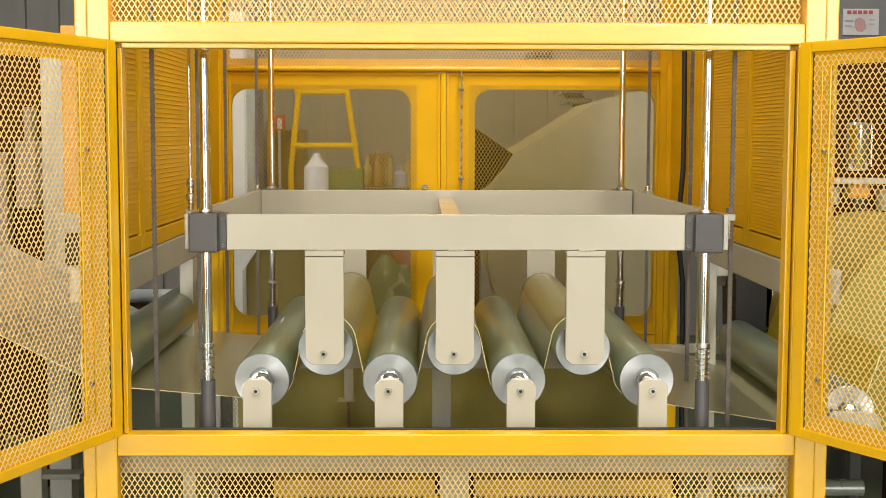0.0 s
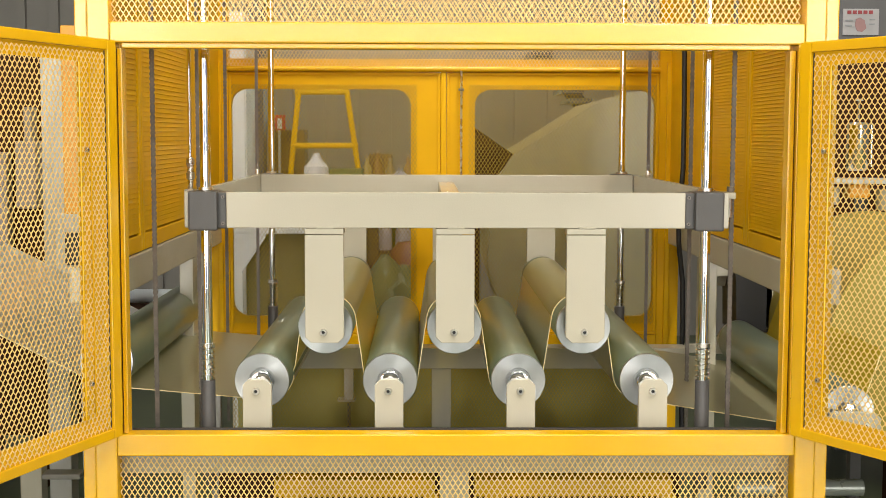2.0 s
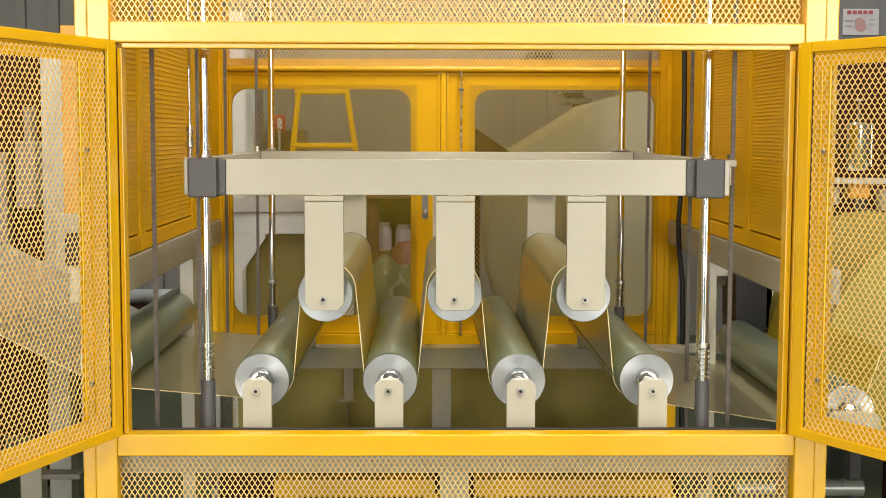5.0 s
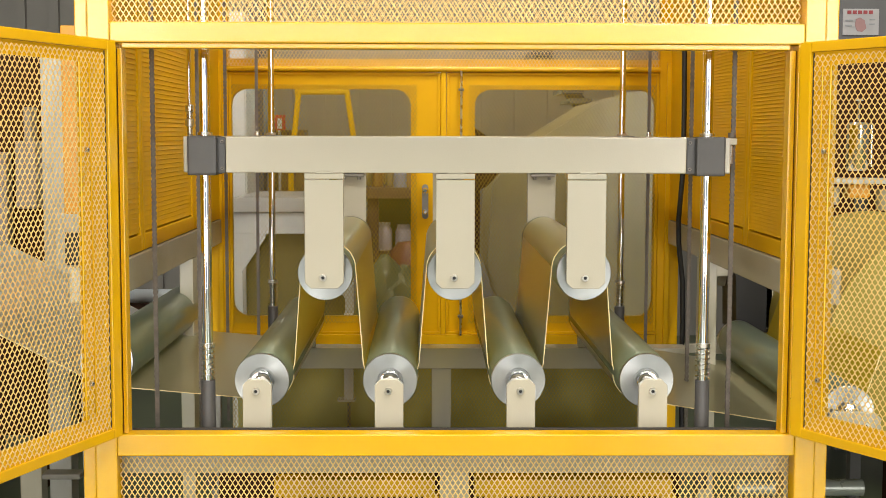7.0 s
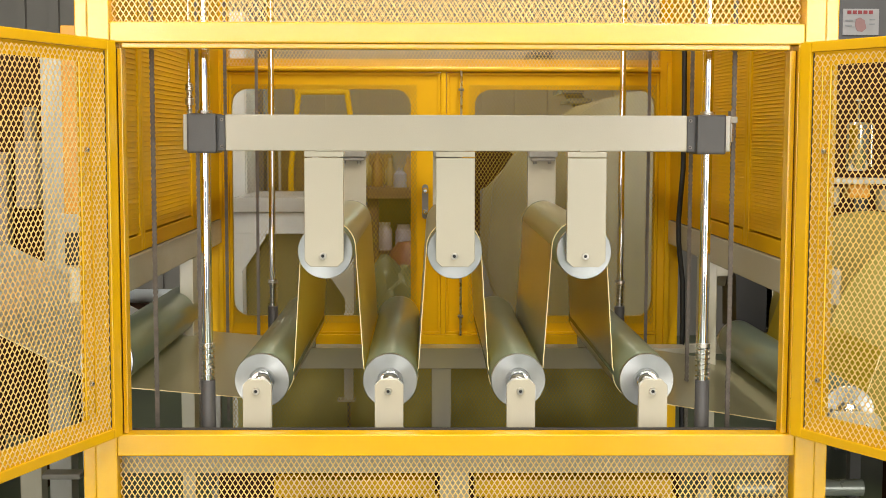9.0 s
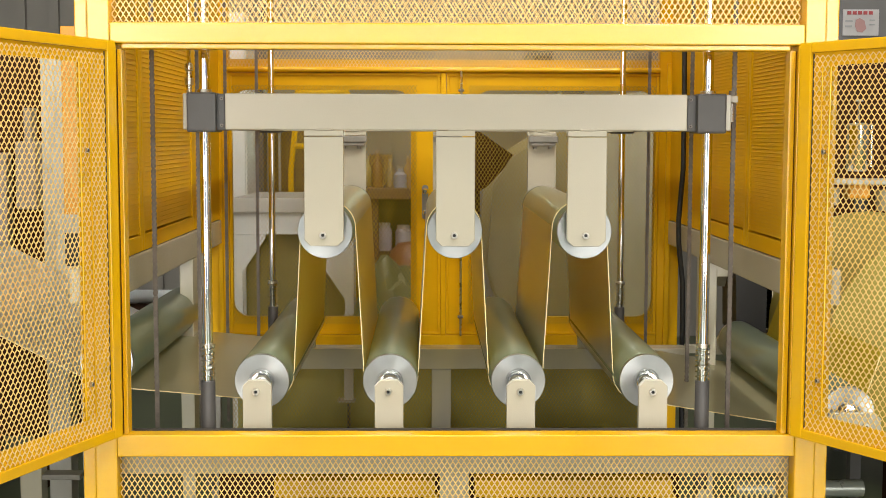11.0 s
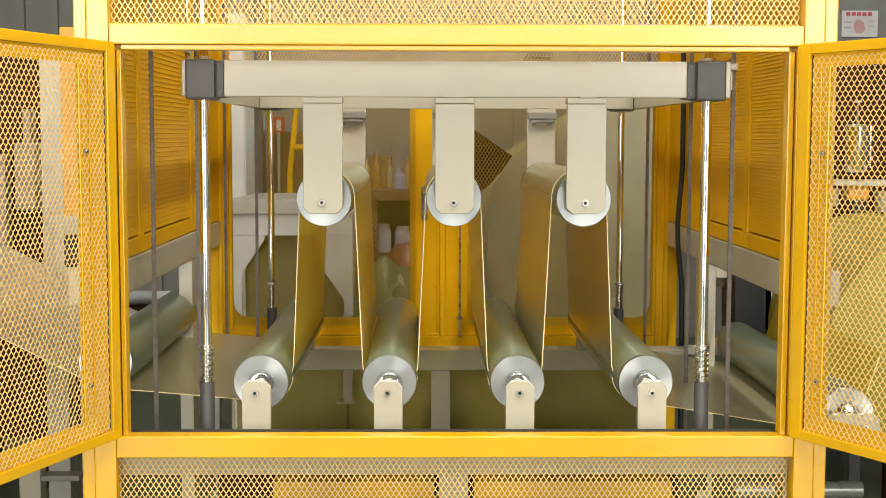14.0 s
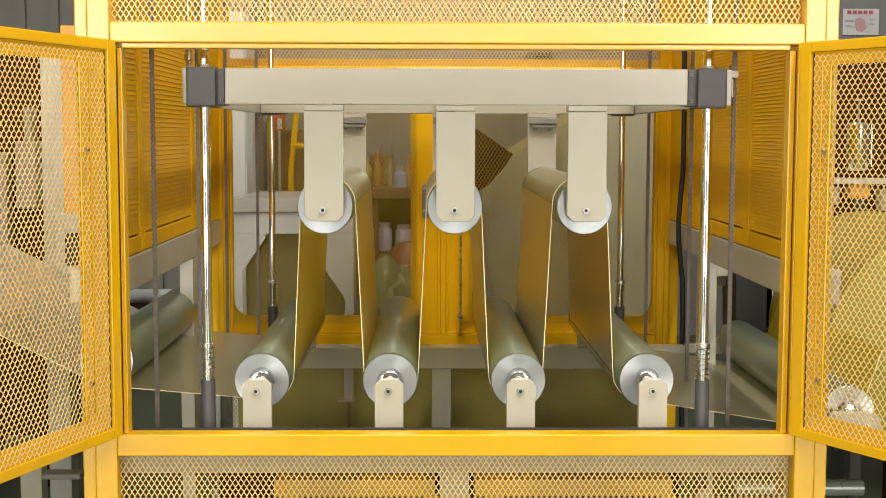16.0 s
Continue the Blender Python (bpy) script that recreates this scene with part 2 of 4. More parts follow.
def ribbed_wall(name, along, x0, x1, at, z0, z1, label, material=None):
    """Sheet cladding with shallow upright ribs."""
    bm = bmesh.new()
    step = 0.25
    n = int((x1 - x0) / step)
    for i in range(n):
        a = x0 + i * (x1 - x0) / n
        b = x0 + (i + 1) * (x1 - x0) / n
        for u0, u1, d in ((a, b - 0.07, 0.0), (b - 0.07, b, 0.05)):
            if along == "x":
                add_box(bm, u0, u1, at - d, at + 0.1, z0, z1)
            else:
                add_box(bm, at - d, at + 0.1, u0, u1, z0, z1)
    ob = link(name, bm, material or WALL)
    return tagged(ob, label, "wall", kind="structure")


ribbed_wall("wall_north", "x", HX0, HX1, HY1, 0, HZ, "pale grey ribbed sheet wall behind the machine", paint("warm_grey_sheet", (0.27, 0.255, 0.235), 0.6, 0, 0.08, 1.2, 0.05, 60))
# Glowing strip hidden behind the mullion, added to draw streaks along the rollers.
win = tagged(new("window_4"), "unseen glowing panel added for the streaks on the rollers", "window", kind="structure")
GLINT_GLOW = glowing("glint_glow", (0.75, 1.0, 0.85), 9.0)
part("glow_face", box(-0.02, 0.15, HY1 - 0.040, HY1 - 0.030, 1.15, 2.06, 0), GLINT_GLOW, win)
for q in ((-0.05, -0.0205, 1.12, 2.09), (0.1505, 0.18, 1.12, 2.09), (-0.02, 0.15, 1.12, 1.1495), (-0.02, 0.15, 2.0605, 2.09)):
    part("window_frame", box(q[0], q[1], HY1 - 0.06, HY1 - 0.024, q[2], q[3], 0.002), GREY, win)
ribbed_wall("wall_west", "y", HY0, HY1, HX0 - 0.1, 0, HZ, "grey ribbed sheet side wall")
ribbed_wall("wall_east", "y", HY0, HY1, HX1, 0, HZ, "grey ribbed sheet side wall of the hall")
bm = bmesh.new()
for seg in ((HX0, -5.0, 0.1, 3.5), (5.0, HX1, 0.1, 3.5), (-2.5, -2.2, 0.1, 3.5), (2.2, 2.5, 0.1, 3.5), (-2.2, 2.2, 0.1, 2.3), (HX0, HX1, 0, 0.1), (HX0, HX1, 3.5, HZ)):
    add_box(bm, seg[0], seg[1], HY0 - 0.1, HY0, seg[2], seg[3])
tagged(link("wall_south", bm, WALL), "grey sheet wall with three windows", "wall", kind="structure")
for i, (w0, w1, wz) in enumerate(WINDOWS):
    win = tagged(new("window_%d" % (i + 1)), "unseen tall grey framed window added behind the camera" if wz < 1 else "unseen high grey framed window added behind the camera", "window", kind="structure")
    mid = (w0 + w1) / 2
    for q in ((w0, w0 + 0.05, wz, 3.5), (w1 - 0.05, w1, wz, 3.5), (w0 + 0.051, w1 - 0.051, wz, wz + 0.05), (w0 + 0.051, w1 - 0.051, 3.45, 3.5), (mid - 0.02, mid + 0.02, wz + 0.051, 3.449)):
        part("window_frame", box(q[0], q[1], HY0 - 0.09, HY0 - 0.03, q[2], q[3]), GREY, win)


def ceiling_lamp(lx, ly):
    lamp = thing("ceiling_lamp", "white strip lamp hung under the hall ceiling", "lamp", "ceiling lamps", at=(lx, ly, 5.30))
    part("housing", box(-0.15, 0.15, -1.32, 1.32, 0.03, 0.10, 0.01), GREY, lamp)
    part("tube", lathe([(-1.28, 0.018), (1.28, 0.018)], "Y", (-0.06, 0, 0.01), 12), LAMP, lamp)
    part("tube", lathe([(-1.28, 0.018), (1.28, 0.018)], "Y", (0.06, 0, 0.01), 12), LAMP, lamp)
    part("hanger", tube_path([(0, -0.9, 0.1), (0, -0.9, 0.2)], 0.008), GREY, lamp)
    part("hanger", tube_path([(0, 0.9, 0.1), (0, 0.9, 0.2)], 0.008), GREY, lamp)


for lx, ly, watts in LAMPS:
    ceiling_lamp(lx, ly)

# ---- yellow guard round the machine ----
GX0, GX1, GF, GR = -0.685, 0.832, 2.87, 4.62
guard = thing("safety_guard", "bright yellow steel machine guard with expanded mesh panels", "guard")
for x0, x1, y in ((-0.733, GX0, GF), (-0.761, -0.7335, GF + 0.004), (GX1, 0.877, GF), (0.8775, 0.906, GF + 0.004)):
    part("post", box(x0, x1, y, y + 0.05, 0, 2.4, 0.003), YELLOW, guard)
for z0, z1 in ((1.746, 1.791), (0.831, 0.880), (0.08, 0.13), (2.352, 2.4)):
    part("rail", box(GX0 + 0.0005, GX1 - 0.0005, GF + 0.002, GF + 0.05, z0, z1, 0.003), YELLOW, guard)
part("door_stop", box(GX0 + 0.0005, -0.6745, GF + 0.004, GF + 0.05, 0.8805, 1.7455, 0.002), YELLOW, guard)
part("door_stop", box(-0.6710, -0.661, GF + 0.012, GF + 0.05, 0.8805, 1.7340, 0.002), YELLOW, guard)
# Black strip that puts the dark of the groove into colour.
part("gasket", box(-0.6743, -0.6712, GF + 0.022, GF + 0.05, 0.8805, 1.7340, 0), BLACK, guard, "black strip for the dark groove in the door stop")
part("door_stop", box(0.8185, GX1 - 0.0005, GF + 0.004, GF + 0.05, 0.8805, 1.7455, 0.002), YELLOW, guard)
part("door_stop", box(0.802, 0.8150, GF + 0.012, GF + 0.05, 0.8805, 1.7340, 0.002), YELLOW, guard)
part("gasket", box(0.8152, 0.8183, GF + 0.022, GF + 0.05, 0.8805, 1.7340, 0), BLACK, guard, "black strip for the dark groove in the door stop")
# Black strip drawn for the dark gap line over the sill.
part("gasket", box(-0.660, 0.801, GF + 0.0505, GF + 0.0545, 0.868, 0.8845, 0), BLACK, guard, "black strip for the dark gap behind the sill")
part("door_stop", box(-0.660, 0.801, GF + 0.006, GF + 0.05, 1.7345, 1.7455, 0.002), YELLOW, guard)
mesh_part("mesh_panel", mesh_data("lower_mesh", GX0, GX1, 0.13, 0.833), guard, GF + 0.030)
mesh_part("mesh_panel", mesh_data("upper_mesh", GX0, GX1, 1.790, 2.354), guard, GF + 0.030)

# back of the guard
for x0, x1, z0 in ((-0.775, -0.690, 0.787), (0.827, 0.905, 0.0)):
    part("post", box(x0, x1, GR, GR + 0.05, z0, 2.4, 0.003), SATIN_YELLOW, guard)
part("foot_post", box(-0.765, -0.730, GR + 0.005, GR + 0.045, 0, 0.7865, 0.003), CAST, guard, "dull grey steel foot post")
part("post", box(-0.727, -0.712, GR - 0.012, GR - 0.0005, 0.79, 1.80, 0.003), SATIN_YELLOW, guard)
part("post", box(0.852, 0.870, GR - 0.012, GR - 0.0005, 0.79, 1.80, 0.003), SATIN_YELLOW, guard)
part("mullion", box(0.0565, 0.0755, GR - 0.006, GR + 0.05, 0.8365, 1.7655, 0.003), SATIN_YELLOW, guard)
part("rail", box(-0.6895, 0.8265, GR - 0.004, GR + 0.05, 1.766, 1.811, 0.003), SATIN_YELLOW, guard)
part("rail", box(-0.6895, 0.8265, GR - 0.004, GR + 0.05, 0.789, 0.836, 0.003), SATIN_YELLOW, guard)
part("rail_lip", lathe([(-0.689, 0.0), (-0.689, 0.009), (0.826, 0.009), (0.826, 0.0)], "X", (0, GR - 0.010, 1.776), 20), YELLOW, guard, "", True)
part("rail", box(-0.6895, 0.8265, GR, GR + 0.05, 2.352, 2.4, 0.003), YELLOW, guard)
mesh_part("mesh_panel", mesh_data("back_upper_mesh", -0.69, 0.827, 1.770, 2.354), guard, GR - 0.008)
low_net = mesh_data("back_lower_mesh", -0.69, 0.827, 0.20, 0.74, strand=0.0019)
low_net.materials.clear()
low_net.materials.append(SHADED_MESH)
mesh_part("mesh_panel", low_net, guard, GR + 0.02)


def back_door(x0, x1, wx0, wx1):
    d = thing("guard_door", "closed yellow guard door with rounded mesh window", "door", "back guard doors")
    part("panel", window_plate(x0, x1, 0.8375, 1.7645, wx0, wx1, 0.901, 1.705, 0.055, GR + 0.008, GR + 0.030), SATIN_YELLOW, d)
    for a, b in ((x0, x0 + 0.010), (x1 - 0.010, x1)):
        part("edge_strip", box(a, b, GR + 0.0005, GR + 0.0075, 0.8475, 1.7545, 0.002), SATIN_YELLOW, d)
    for a, b in ((0.8375, 0.847), (1.755, 1.7645)):
        part("edge_strip", box(x0, x1, GR + 0.0005, GR + 0.0075, a, b, 0.002), SATIN_YELLOW, d)
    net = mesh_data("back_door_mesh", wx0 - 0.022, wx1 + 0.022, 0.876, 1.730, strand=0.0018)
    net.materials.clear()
    net.materials.append(SHADED_MESH)
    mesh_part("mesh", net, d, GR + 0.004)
    return d


left_back = back_door(-0.689, 0.056, -0.680, -0.049)
right_back = back_door(0.0765, 0.8265, 0.177, 0.813)
part("bolt_rod", tube_path([(0.128, GR - 0.02, 0.835), (0.128, GR - 0.02, 1.770)], 0.0042), STEEL, right_back, "bright steel bolt rod")
for z in (1.39, 1.70, 0.90):
    part("rod_guide", box(0.118, 0.138, GR - 0.028, GR - 0.001, z, z + 0.008, 0.002), CHAIN, right_back)
lock = part("lock", extrude_outline(rounded(-0.009, 0.013, 1.25, 1.372, 0.010), GR - 0.006, GR - 0.0005), CAST, left_back, "grey steel door lock plate")
part("lever", lathe([(0, 0.011), (-0.012, 0.011), (-0.020, 0.006)], "Y", (0.002, GR - 0.0065, 1.35), 16), CHROME, lock)
part("lever", lathe([(0, 0.009), (-0.010, 0.009), (-0.014, 0.005)], "Y", (0.002, GR - 0.0065, 1.275), 16), CHROME, lock)

# sides of the guard: louvred panels over a cream beam


def side_panel(x, inward, y0, y1, pitch):
    p = thing("louvre_panel", "yellow steel louvred side panel of the guard", "panel", "louvred side panels")
    xi, xo = sorted((x, x - inward * 0.03))
    for a, b, z0, z1 in ((y0, y0 + 0.028, 1.25, 2.35), (y1 - 0.028, y1, 1.25, 2.35), (y0 + 0.0285, y1 - 0.0285, 1.25, 1.292), (y0 + 0.0285, y1 - 0.0285, 2.31, 2.35)):
        part("frame_bar", box(xi, xo, a, b, z0, z1, 0.003), SATIN_YELLOW, p)
    bmb = box(0, 0.002, y0 + 0.029, y1 - 0.029, 1.2925, 2.3095, 0)
    back = part("backing", bmb, SATIN_YELLOW, p)
    back.location.x = x - inward * 0.026
    sl = bmesh.new()
    y_a, y_b = y0 + 0.03, y1 - 0.03
    tip, root, top = inward * 0.0008, -inward * 0.0014, pitch * 1.04
    vs = [sl.verts.new((u, v, w)) for v in (y_a, y_b) for u, w in ((root, top), (tip, 0.001), (tip - inward * 0.0012, 0.0002), (root - inward * 0.0012, top - 0.0005))]
    for f in ((0, 1, 2, 3), (7, 6, 5, 4), (0, 4, 5, 1), (1, 5, 6, 2), (2, 6, 7, 3), (3, 7, 4, 0)):
        sl.faces.new([vs[i] for i in f])
    first = part("slat", sl, SATIN_YELLOW, p)
    first.location = (x - inward * 0.004, 0, 1.297)
    for k in range(1, int(1.008 / pitch)):
        o = new("slat", first.data)
        o.parent = p
        o.location = (x - inward * 0.004, 0, 1.297 + pitch * k)
    return p


side_panel(-0.722, 1, 2.925, 3.352, 0.0128)
side_panel(-0.722, 1, 3.3525, 4.10, 0.0128)
side_panel(0.868, -1, 2.925, 3.515, 0.0094)
side_panel(0.868, -1, 3.5155, 4.10, 0.0094)
for x0, x1 in ((-0.757, -0.722), (0.868, 0.905)):
    part("corner_plate", box(x0, x1, 4.101, GR - 0.001, 1.25, 2.35, 0.003), SATIN_YELLOW, guard)

# ---- cream machine bed ----
bed = thing("machine_bed", "cream painted steel machine bed of welded beams", "machine frame")
for x0, x1, x2, x3 in ((-0.80, -0.715, -0.757, -0.715), (0.862, 0.945, 0.862, 0.91)):
    part("side_beam", box(x0, x1, 2.93, 4.60, 1.165, 1.248, 0.004), CREAM, bed)
    part("leg", box(x2, x3, 4.02, 4.10, 0, 1.164, 0.004), CREAM, bed)
part("cross_beam", box(-0.765, 0.90, 2.935, 3.06, 0.775, 0.838, 0.004), CREAM, bed)
part("cross_beam", box(-0.71, 0.86, 4.205, 4.285, 0.787, 0.856, 0.004), CREAM, bed)
part("leg", box(0.036, 0.104, 2.95, 3.02, 0, 0.774, 0.004), CREAM, bed)
part("leg", box(0.024, 0.088, 4.215, 4.275, 0, 0.786, 0.004), CREAM, bed)
# Box added only to make the space behind the lower mesh dark.
part("cable_tray", box(-0.64, 0.80, 4.0, 4.19, 0.0, 0.56, 0.004), BROWN, bed, "dark brown box added to darken the view through the mesh")
part("leg", box(-0.765, -0.706, 2.95, 3.02, 0, 0.774, 0.004), CREAM, bed)
part("leg", box(0.832, 0.90, 2.95, 3.02, 0, 0.774, 0.004), CREAM, bed)

# ---- rollers ----
R = 0.0655
LOWER_X, UPPER_X = (-0.388, -0.082, 0.225, 0.533), (-0.2355, 0.0715, 0.379)
LOW_Z, UP_Z0 = 0.962, 1.040
RF, RB = 3.085, 4.20


def roller(x, z, label, group, parent=None, length=RB - RF, front=RF, stub=0.034):
    r = thing("roller", label, "roller", group, at=(x, front, z)) if parent is None else new("roller")
    if parent:
        r.parent = parent
        r.location = (x, front, z)
    prof = [(0.016, R - 0.001), (0.0175, R), (length - 0.0135, R), (length - 0.012, R - 0.001)]
    part("tube", lathe(prof, "Y", (0, 0, 0), 64), TUBE, r, "", True)
    face = [(0.0115, R - 0.0005), (0.001, R - 0.0005), (0, R - 0.0015), (0, 0.030), (0.002, 0.0285), (0.002, 0.024), (-0.004, 0.022), (-0.004, 0.0165)]
    part("end_cap", lathe(face, "Y", (0, 0, 0), 64), DISC, r, "turned aluminium end disc", True)
    part("end_cap", lathe([(length - 0.0115, R - 0.0005), (length, R - 0.0005), (length, 0.02)], "Y", (0, 0, 0), 48), DISC, r, "", True)
    part("gap_ring", lathe([(0.0112, R - 0.003), (0.0165, R - 0.003)], "Y", (0, 0, 0), 48), BLACK, r, "", True)
    collar = [(-0.0005, 0.0), (-0.0005, 0.0235), (-0.004, 0.0245), (-0.0055, 0.0215), (-0.008, 0.0235), (-0.011, 0.0225), (-0.012, 0.0165), (-0.012, 0.0)]
    part("bearing_collar", lathe(collar, "Y", (0, -0.006, 0), 40), CHROME, r, "bright bearing collar", True) if front < 3.1 else None
    part("shaft", lathe([(-stub, 0.0), (-stub, 0.0125), (0.0, 0.0125)], "Y", (0, 0, 0), 24), STEEL, r, "", True)
    part("shaft", lathe([(length, 0.0125), (length + 0.05, 0.0125), (length + 0.05, 0)], "Y", (0, 0, 0), 24), STEEL, r, "", True)
    return r


def bracket_plate(x0, x1, z0, z1, y0, y1, chamfer_low):
    c = 0.014
    if chamfer_low:
        pts = [(x0, z1), (x0, z0 + c), (x0 + c, z0), (x1 - c, z0), (x1, z0 + c), (x1, z1)]
    else:
        pts = [(x0, z0), (x1, z0), (x1, z1 - c), (x1 - c, z1), (x0 + c, z1), (x0, z1 - c)]
    bm = extrude_outline(pts, y0, y1)
    bmesh.ops.bevel(bm, geom=bm.edges[:], offset=0.0012, segments=1, affect="EDGES")
    return bm


for x in LOWER_X:
    roller(x, LOW_Z, "bright aluminium idler roller on a cream bracket under clear film", "lower rollers", None, RB - RF, RF, 0.092)
    for y0, y1, z0 in ((2.992, 3.010, 0.8385), (RB + 0.012, RB + 0.030, 0.8565)):
        b = thing("roller_bracket", "cream flat steel bracket bolted to the machine bed", "bracket", "lower roller brackets")
        part("plate", bracket_plate(x - 0.0332, x + 0.0332, z0, 0.982, y0, y1, False), CREAM, b)
        screw(b, x - 0.002, y0, 0.955)

# ---- carriage ----
CX0, CX1 = -0.463, 0.612
carriage = thing("lifting_carriage", "cream steel lifting carriage with three hanging roller brackets", "carriage")
CF, CB = 3.05, 4.37
part("front_bar", box(CX0, CX1, CF, CF + 0.022, 1.278, 1.362, 0.003), CREAM, carriage)
part("back_bar", box(-0.546, 0.698, CB, CB + 0.02, 1.278, 1.362, 0.003), CREAM, carriage)
for x0, x1 in ((-0.562, -0.547), (0.700, 0.716)):
    part("side_bar", box(x0, x1, CF + 0.006, CB + 0.02, 1.278, 1.362, 0.003), CREAM, carriage)
part("middle_bar", box(0.045, 0.096, CF + 0.023, CB - 0.001, 1.280, 1.340, 0.003), CREAM, carriage)
for x0, x1, xr in ((-0.546, -0.464, -0.517), (0.613, 0.699, 0.668)):
    for y in (3.04, 4.38 - 0.005):
        blk = part("guide_block", box(xr - 0.034, xr + 0.034, y, y + 0.10, 1.272, 1.364, 0.005), DARK, carriage, "dark grey linear bearing block")
        part("flange", box(x0, x1, y + 0.018, y + 0.09, 1.276, 1.361, 0.003), DARK, carriage)
        part("bush", lathe([(1.365, 0.0), (1.365, 0.0185), (1.372, 0.0175), (1.372, 0)], "Z", (xr, y + 0.05, 0), 24), STEEL, blk)
        for z in (1.288, 1.350):
            screw(blk, x1 - 0.008 if xr < 0 else x0 + 0.008, y + 0.018, z, 0.004, -1, "screw", CHAIN)
for x in UPPER_X:
    for y0, y1 in ((CF - 0.004, CF + 0.018), (4.232, 4.254)):
        x0, x1 = x - 0.045, x + 0.046
        part("foot_plate", box(x0, x1, y0 - 0.001, y1 + 0.03, 1.264, 1.277, 0.002), CREAM, carriage)
        part("weld_tab", box(x - 0.018, x + 0.022, y0 - 0.003, y0 + 0.010, 1.2772, 1.2815, 0.0015), CREAM, carriage)
        hb = part("hanging_bracket", bracket_plate(x0, x1, 1.007, 1.262, y0, y1, True), CREAM, carriage)
        screw(hb, x - 0.002, y0, 1.033)
        if y0 > 4:
            part("foot_block", box(x0 + 0.001, x1 + 0.003, y0 - 0.030, y0 - 0.001, 1.243, 1.2635, 0.003), CAST, hb, "grey steel foot block")
            part("foot_lip", box(x0 + 0.008, x1 - 0.004, y0 - 0.026, y0 - 0.001, 1.231, 1.2425, 0.004), CAST, hb)
            for bx in (x - 0.024, x + 0.024):
                part("bolt", lathe([(1.222, 0.0), (1.222, 0.006), (1.2305, 0.006), (1.2305, 0)], "Z", (bx, y0 - 0.014, 0), 6), CAST, hb)
    roller(x, UP_Z0, "", "", carriage)
part("lift_rod", lathe([(1.44, 0.0), (1.44, 0.0048), (2.30, 0.0048), (2.30, 0.0)], "Z", (-0.572, 3.20, 0), 16), CHROME, carriage, "", True)
part("rod_fitting", lathe([(1.363, 0.0), (1.363, 0.007), (1.385, 0.007), (1.387, 0.011), (1.402, 0.011), (1.404, 0.008), (1.42, 0.008), (1.422, 0.0105), (1.436, 0.0105), (1.44, 0.005), (1.44, 0)], "Z", (-0.572, 3.20, 0), 12), STEEL, carriage)
part("lift_lug", box(-0.584, -0.5625, 3.18, 3.225, 1.345, 1.3625, 0.002), CREAM, carriage)
part("chain_plate", box(0.717, 0.742, 3.10, 3.16, 1.345, 1.361, 0.002), CREAM, carriage)
for x in (-0.565, 0.757):
    part("chain_lug", box(x - 0.012, x + 0.012, 4.3905, 4.435, 1.345, 1.361, 0.002), CREAM, carriage)
    part("chain_end", lathe([(1.3615, 0.0), (1.3615, 0.008), (1.375, 0.008), (1.378, 0.005), (1.40, 0.004), (1.40, 0)], "Z", (x, 4.42, 0), 12), STEEL, carriage)
part("chain_bolt", lathe([(1.30, 0.004), (1.30, 0.005), (1.344, 0.005), (1.3445, 0.004)], "Z", (0.735, 3.13, 0), 12), STEEL, carriage)
part("chain_nut", lathe([(1.362, 0.009), (1.374, 0.009)], "Z", (0.735, 3.13, 0), 6), CHAIN, carriage)

# ---- guide rods ----
for x in (-0.517, 0.668):
    for y, rr in ((3.09, 0.0125), (4.43, 0.0108)):
        g = thing("guide_rod", "polished chrome guide rod with spring and dark foot sleeve", "guide rod", "guide rods")
        part("rod", lathe([(0.86, 0.0), (0.86, rr), (2.36, rr), (2.36, 0.0)], "Z", (x, y, 0), 32), CHROME, g, "", True)
        part("sleeve", lathe([(0.70, 0.0), (0.70, 0.0172), (0.961, 0.0172), (0.963, 0.0160), (0.963, 0.0130)], "Z", (x, y, 0), 32), DARK, g, "", True)
        coil = [(x + 0.0158 * math.cos(a), y + 0.0158 * math.sin(a), 0.966 + 0.0125 * a / (2 * math.pi)) for a in (i * math.pi / 8 for i in range(16 * 6 + 1))]
        part("spring", tube_path(coil, 0.0021, 6), CHROME, g, "", True)
        part("collar", lathe([(1.043, 0.0130), (1.043, 0.0175), (1.052, 0.0175), (1.052, 0.0130)], "Z", (x, y, 0), 24), STEEL, g, "", True)


# ---- chains ----


def chain_mesh(z0, z1):
    """Roller chain with its plates to the front: waisted links, joined by pins."""
    bm = bmesh.new()
    n = int((z1 - z0) / 0.0127)
    for k in range(n):
        z = z0 + k * 0.0127
        w, y = (0.0050, 0.0048) if k % 2 else (0.0047, 0.0034)
        h = 0.0127
        pts = [(-w * 0.62, z - w), (w * 0.62, z - w), (w, z - w * 0.4), (w, z + w * 0.5), (w * 0.80, z + h / 2), (w, z + h - w * 0.5), (w, z + h + w * 0.4), (w * 0.62, z + h + w),
               (-w * 0.62, z + h + w), (-w, z + h + w * 0.4), (-w, z + h - w * 0.5), (-w * 0.80, z + h / 2), (-w, z + w * 0.5), (-w, z - w * 0.4)]
        for s in (-1, 1):
            extrude_outline(pts, s * y - 0.0006, s * y + 0.0006, bm)
        lathe([(-0.0066, 0.0022), (0.0066, 0.0022)], "Y", (0, 0, z), 8, bm)
    return bm


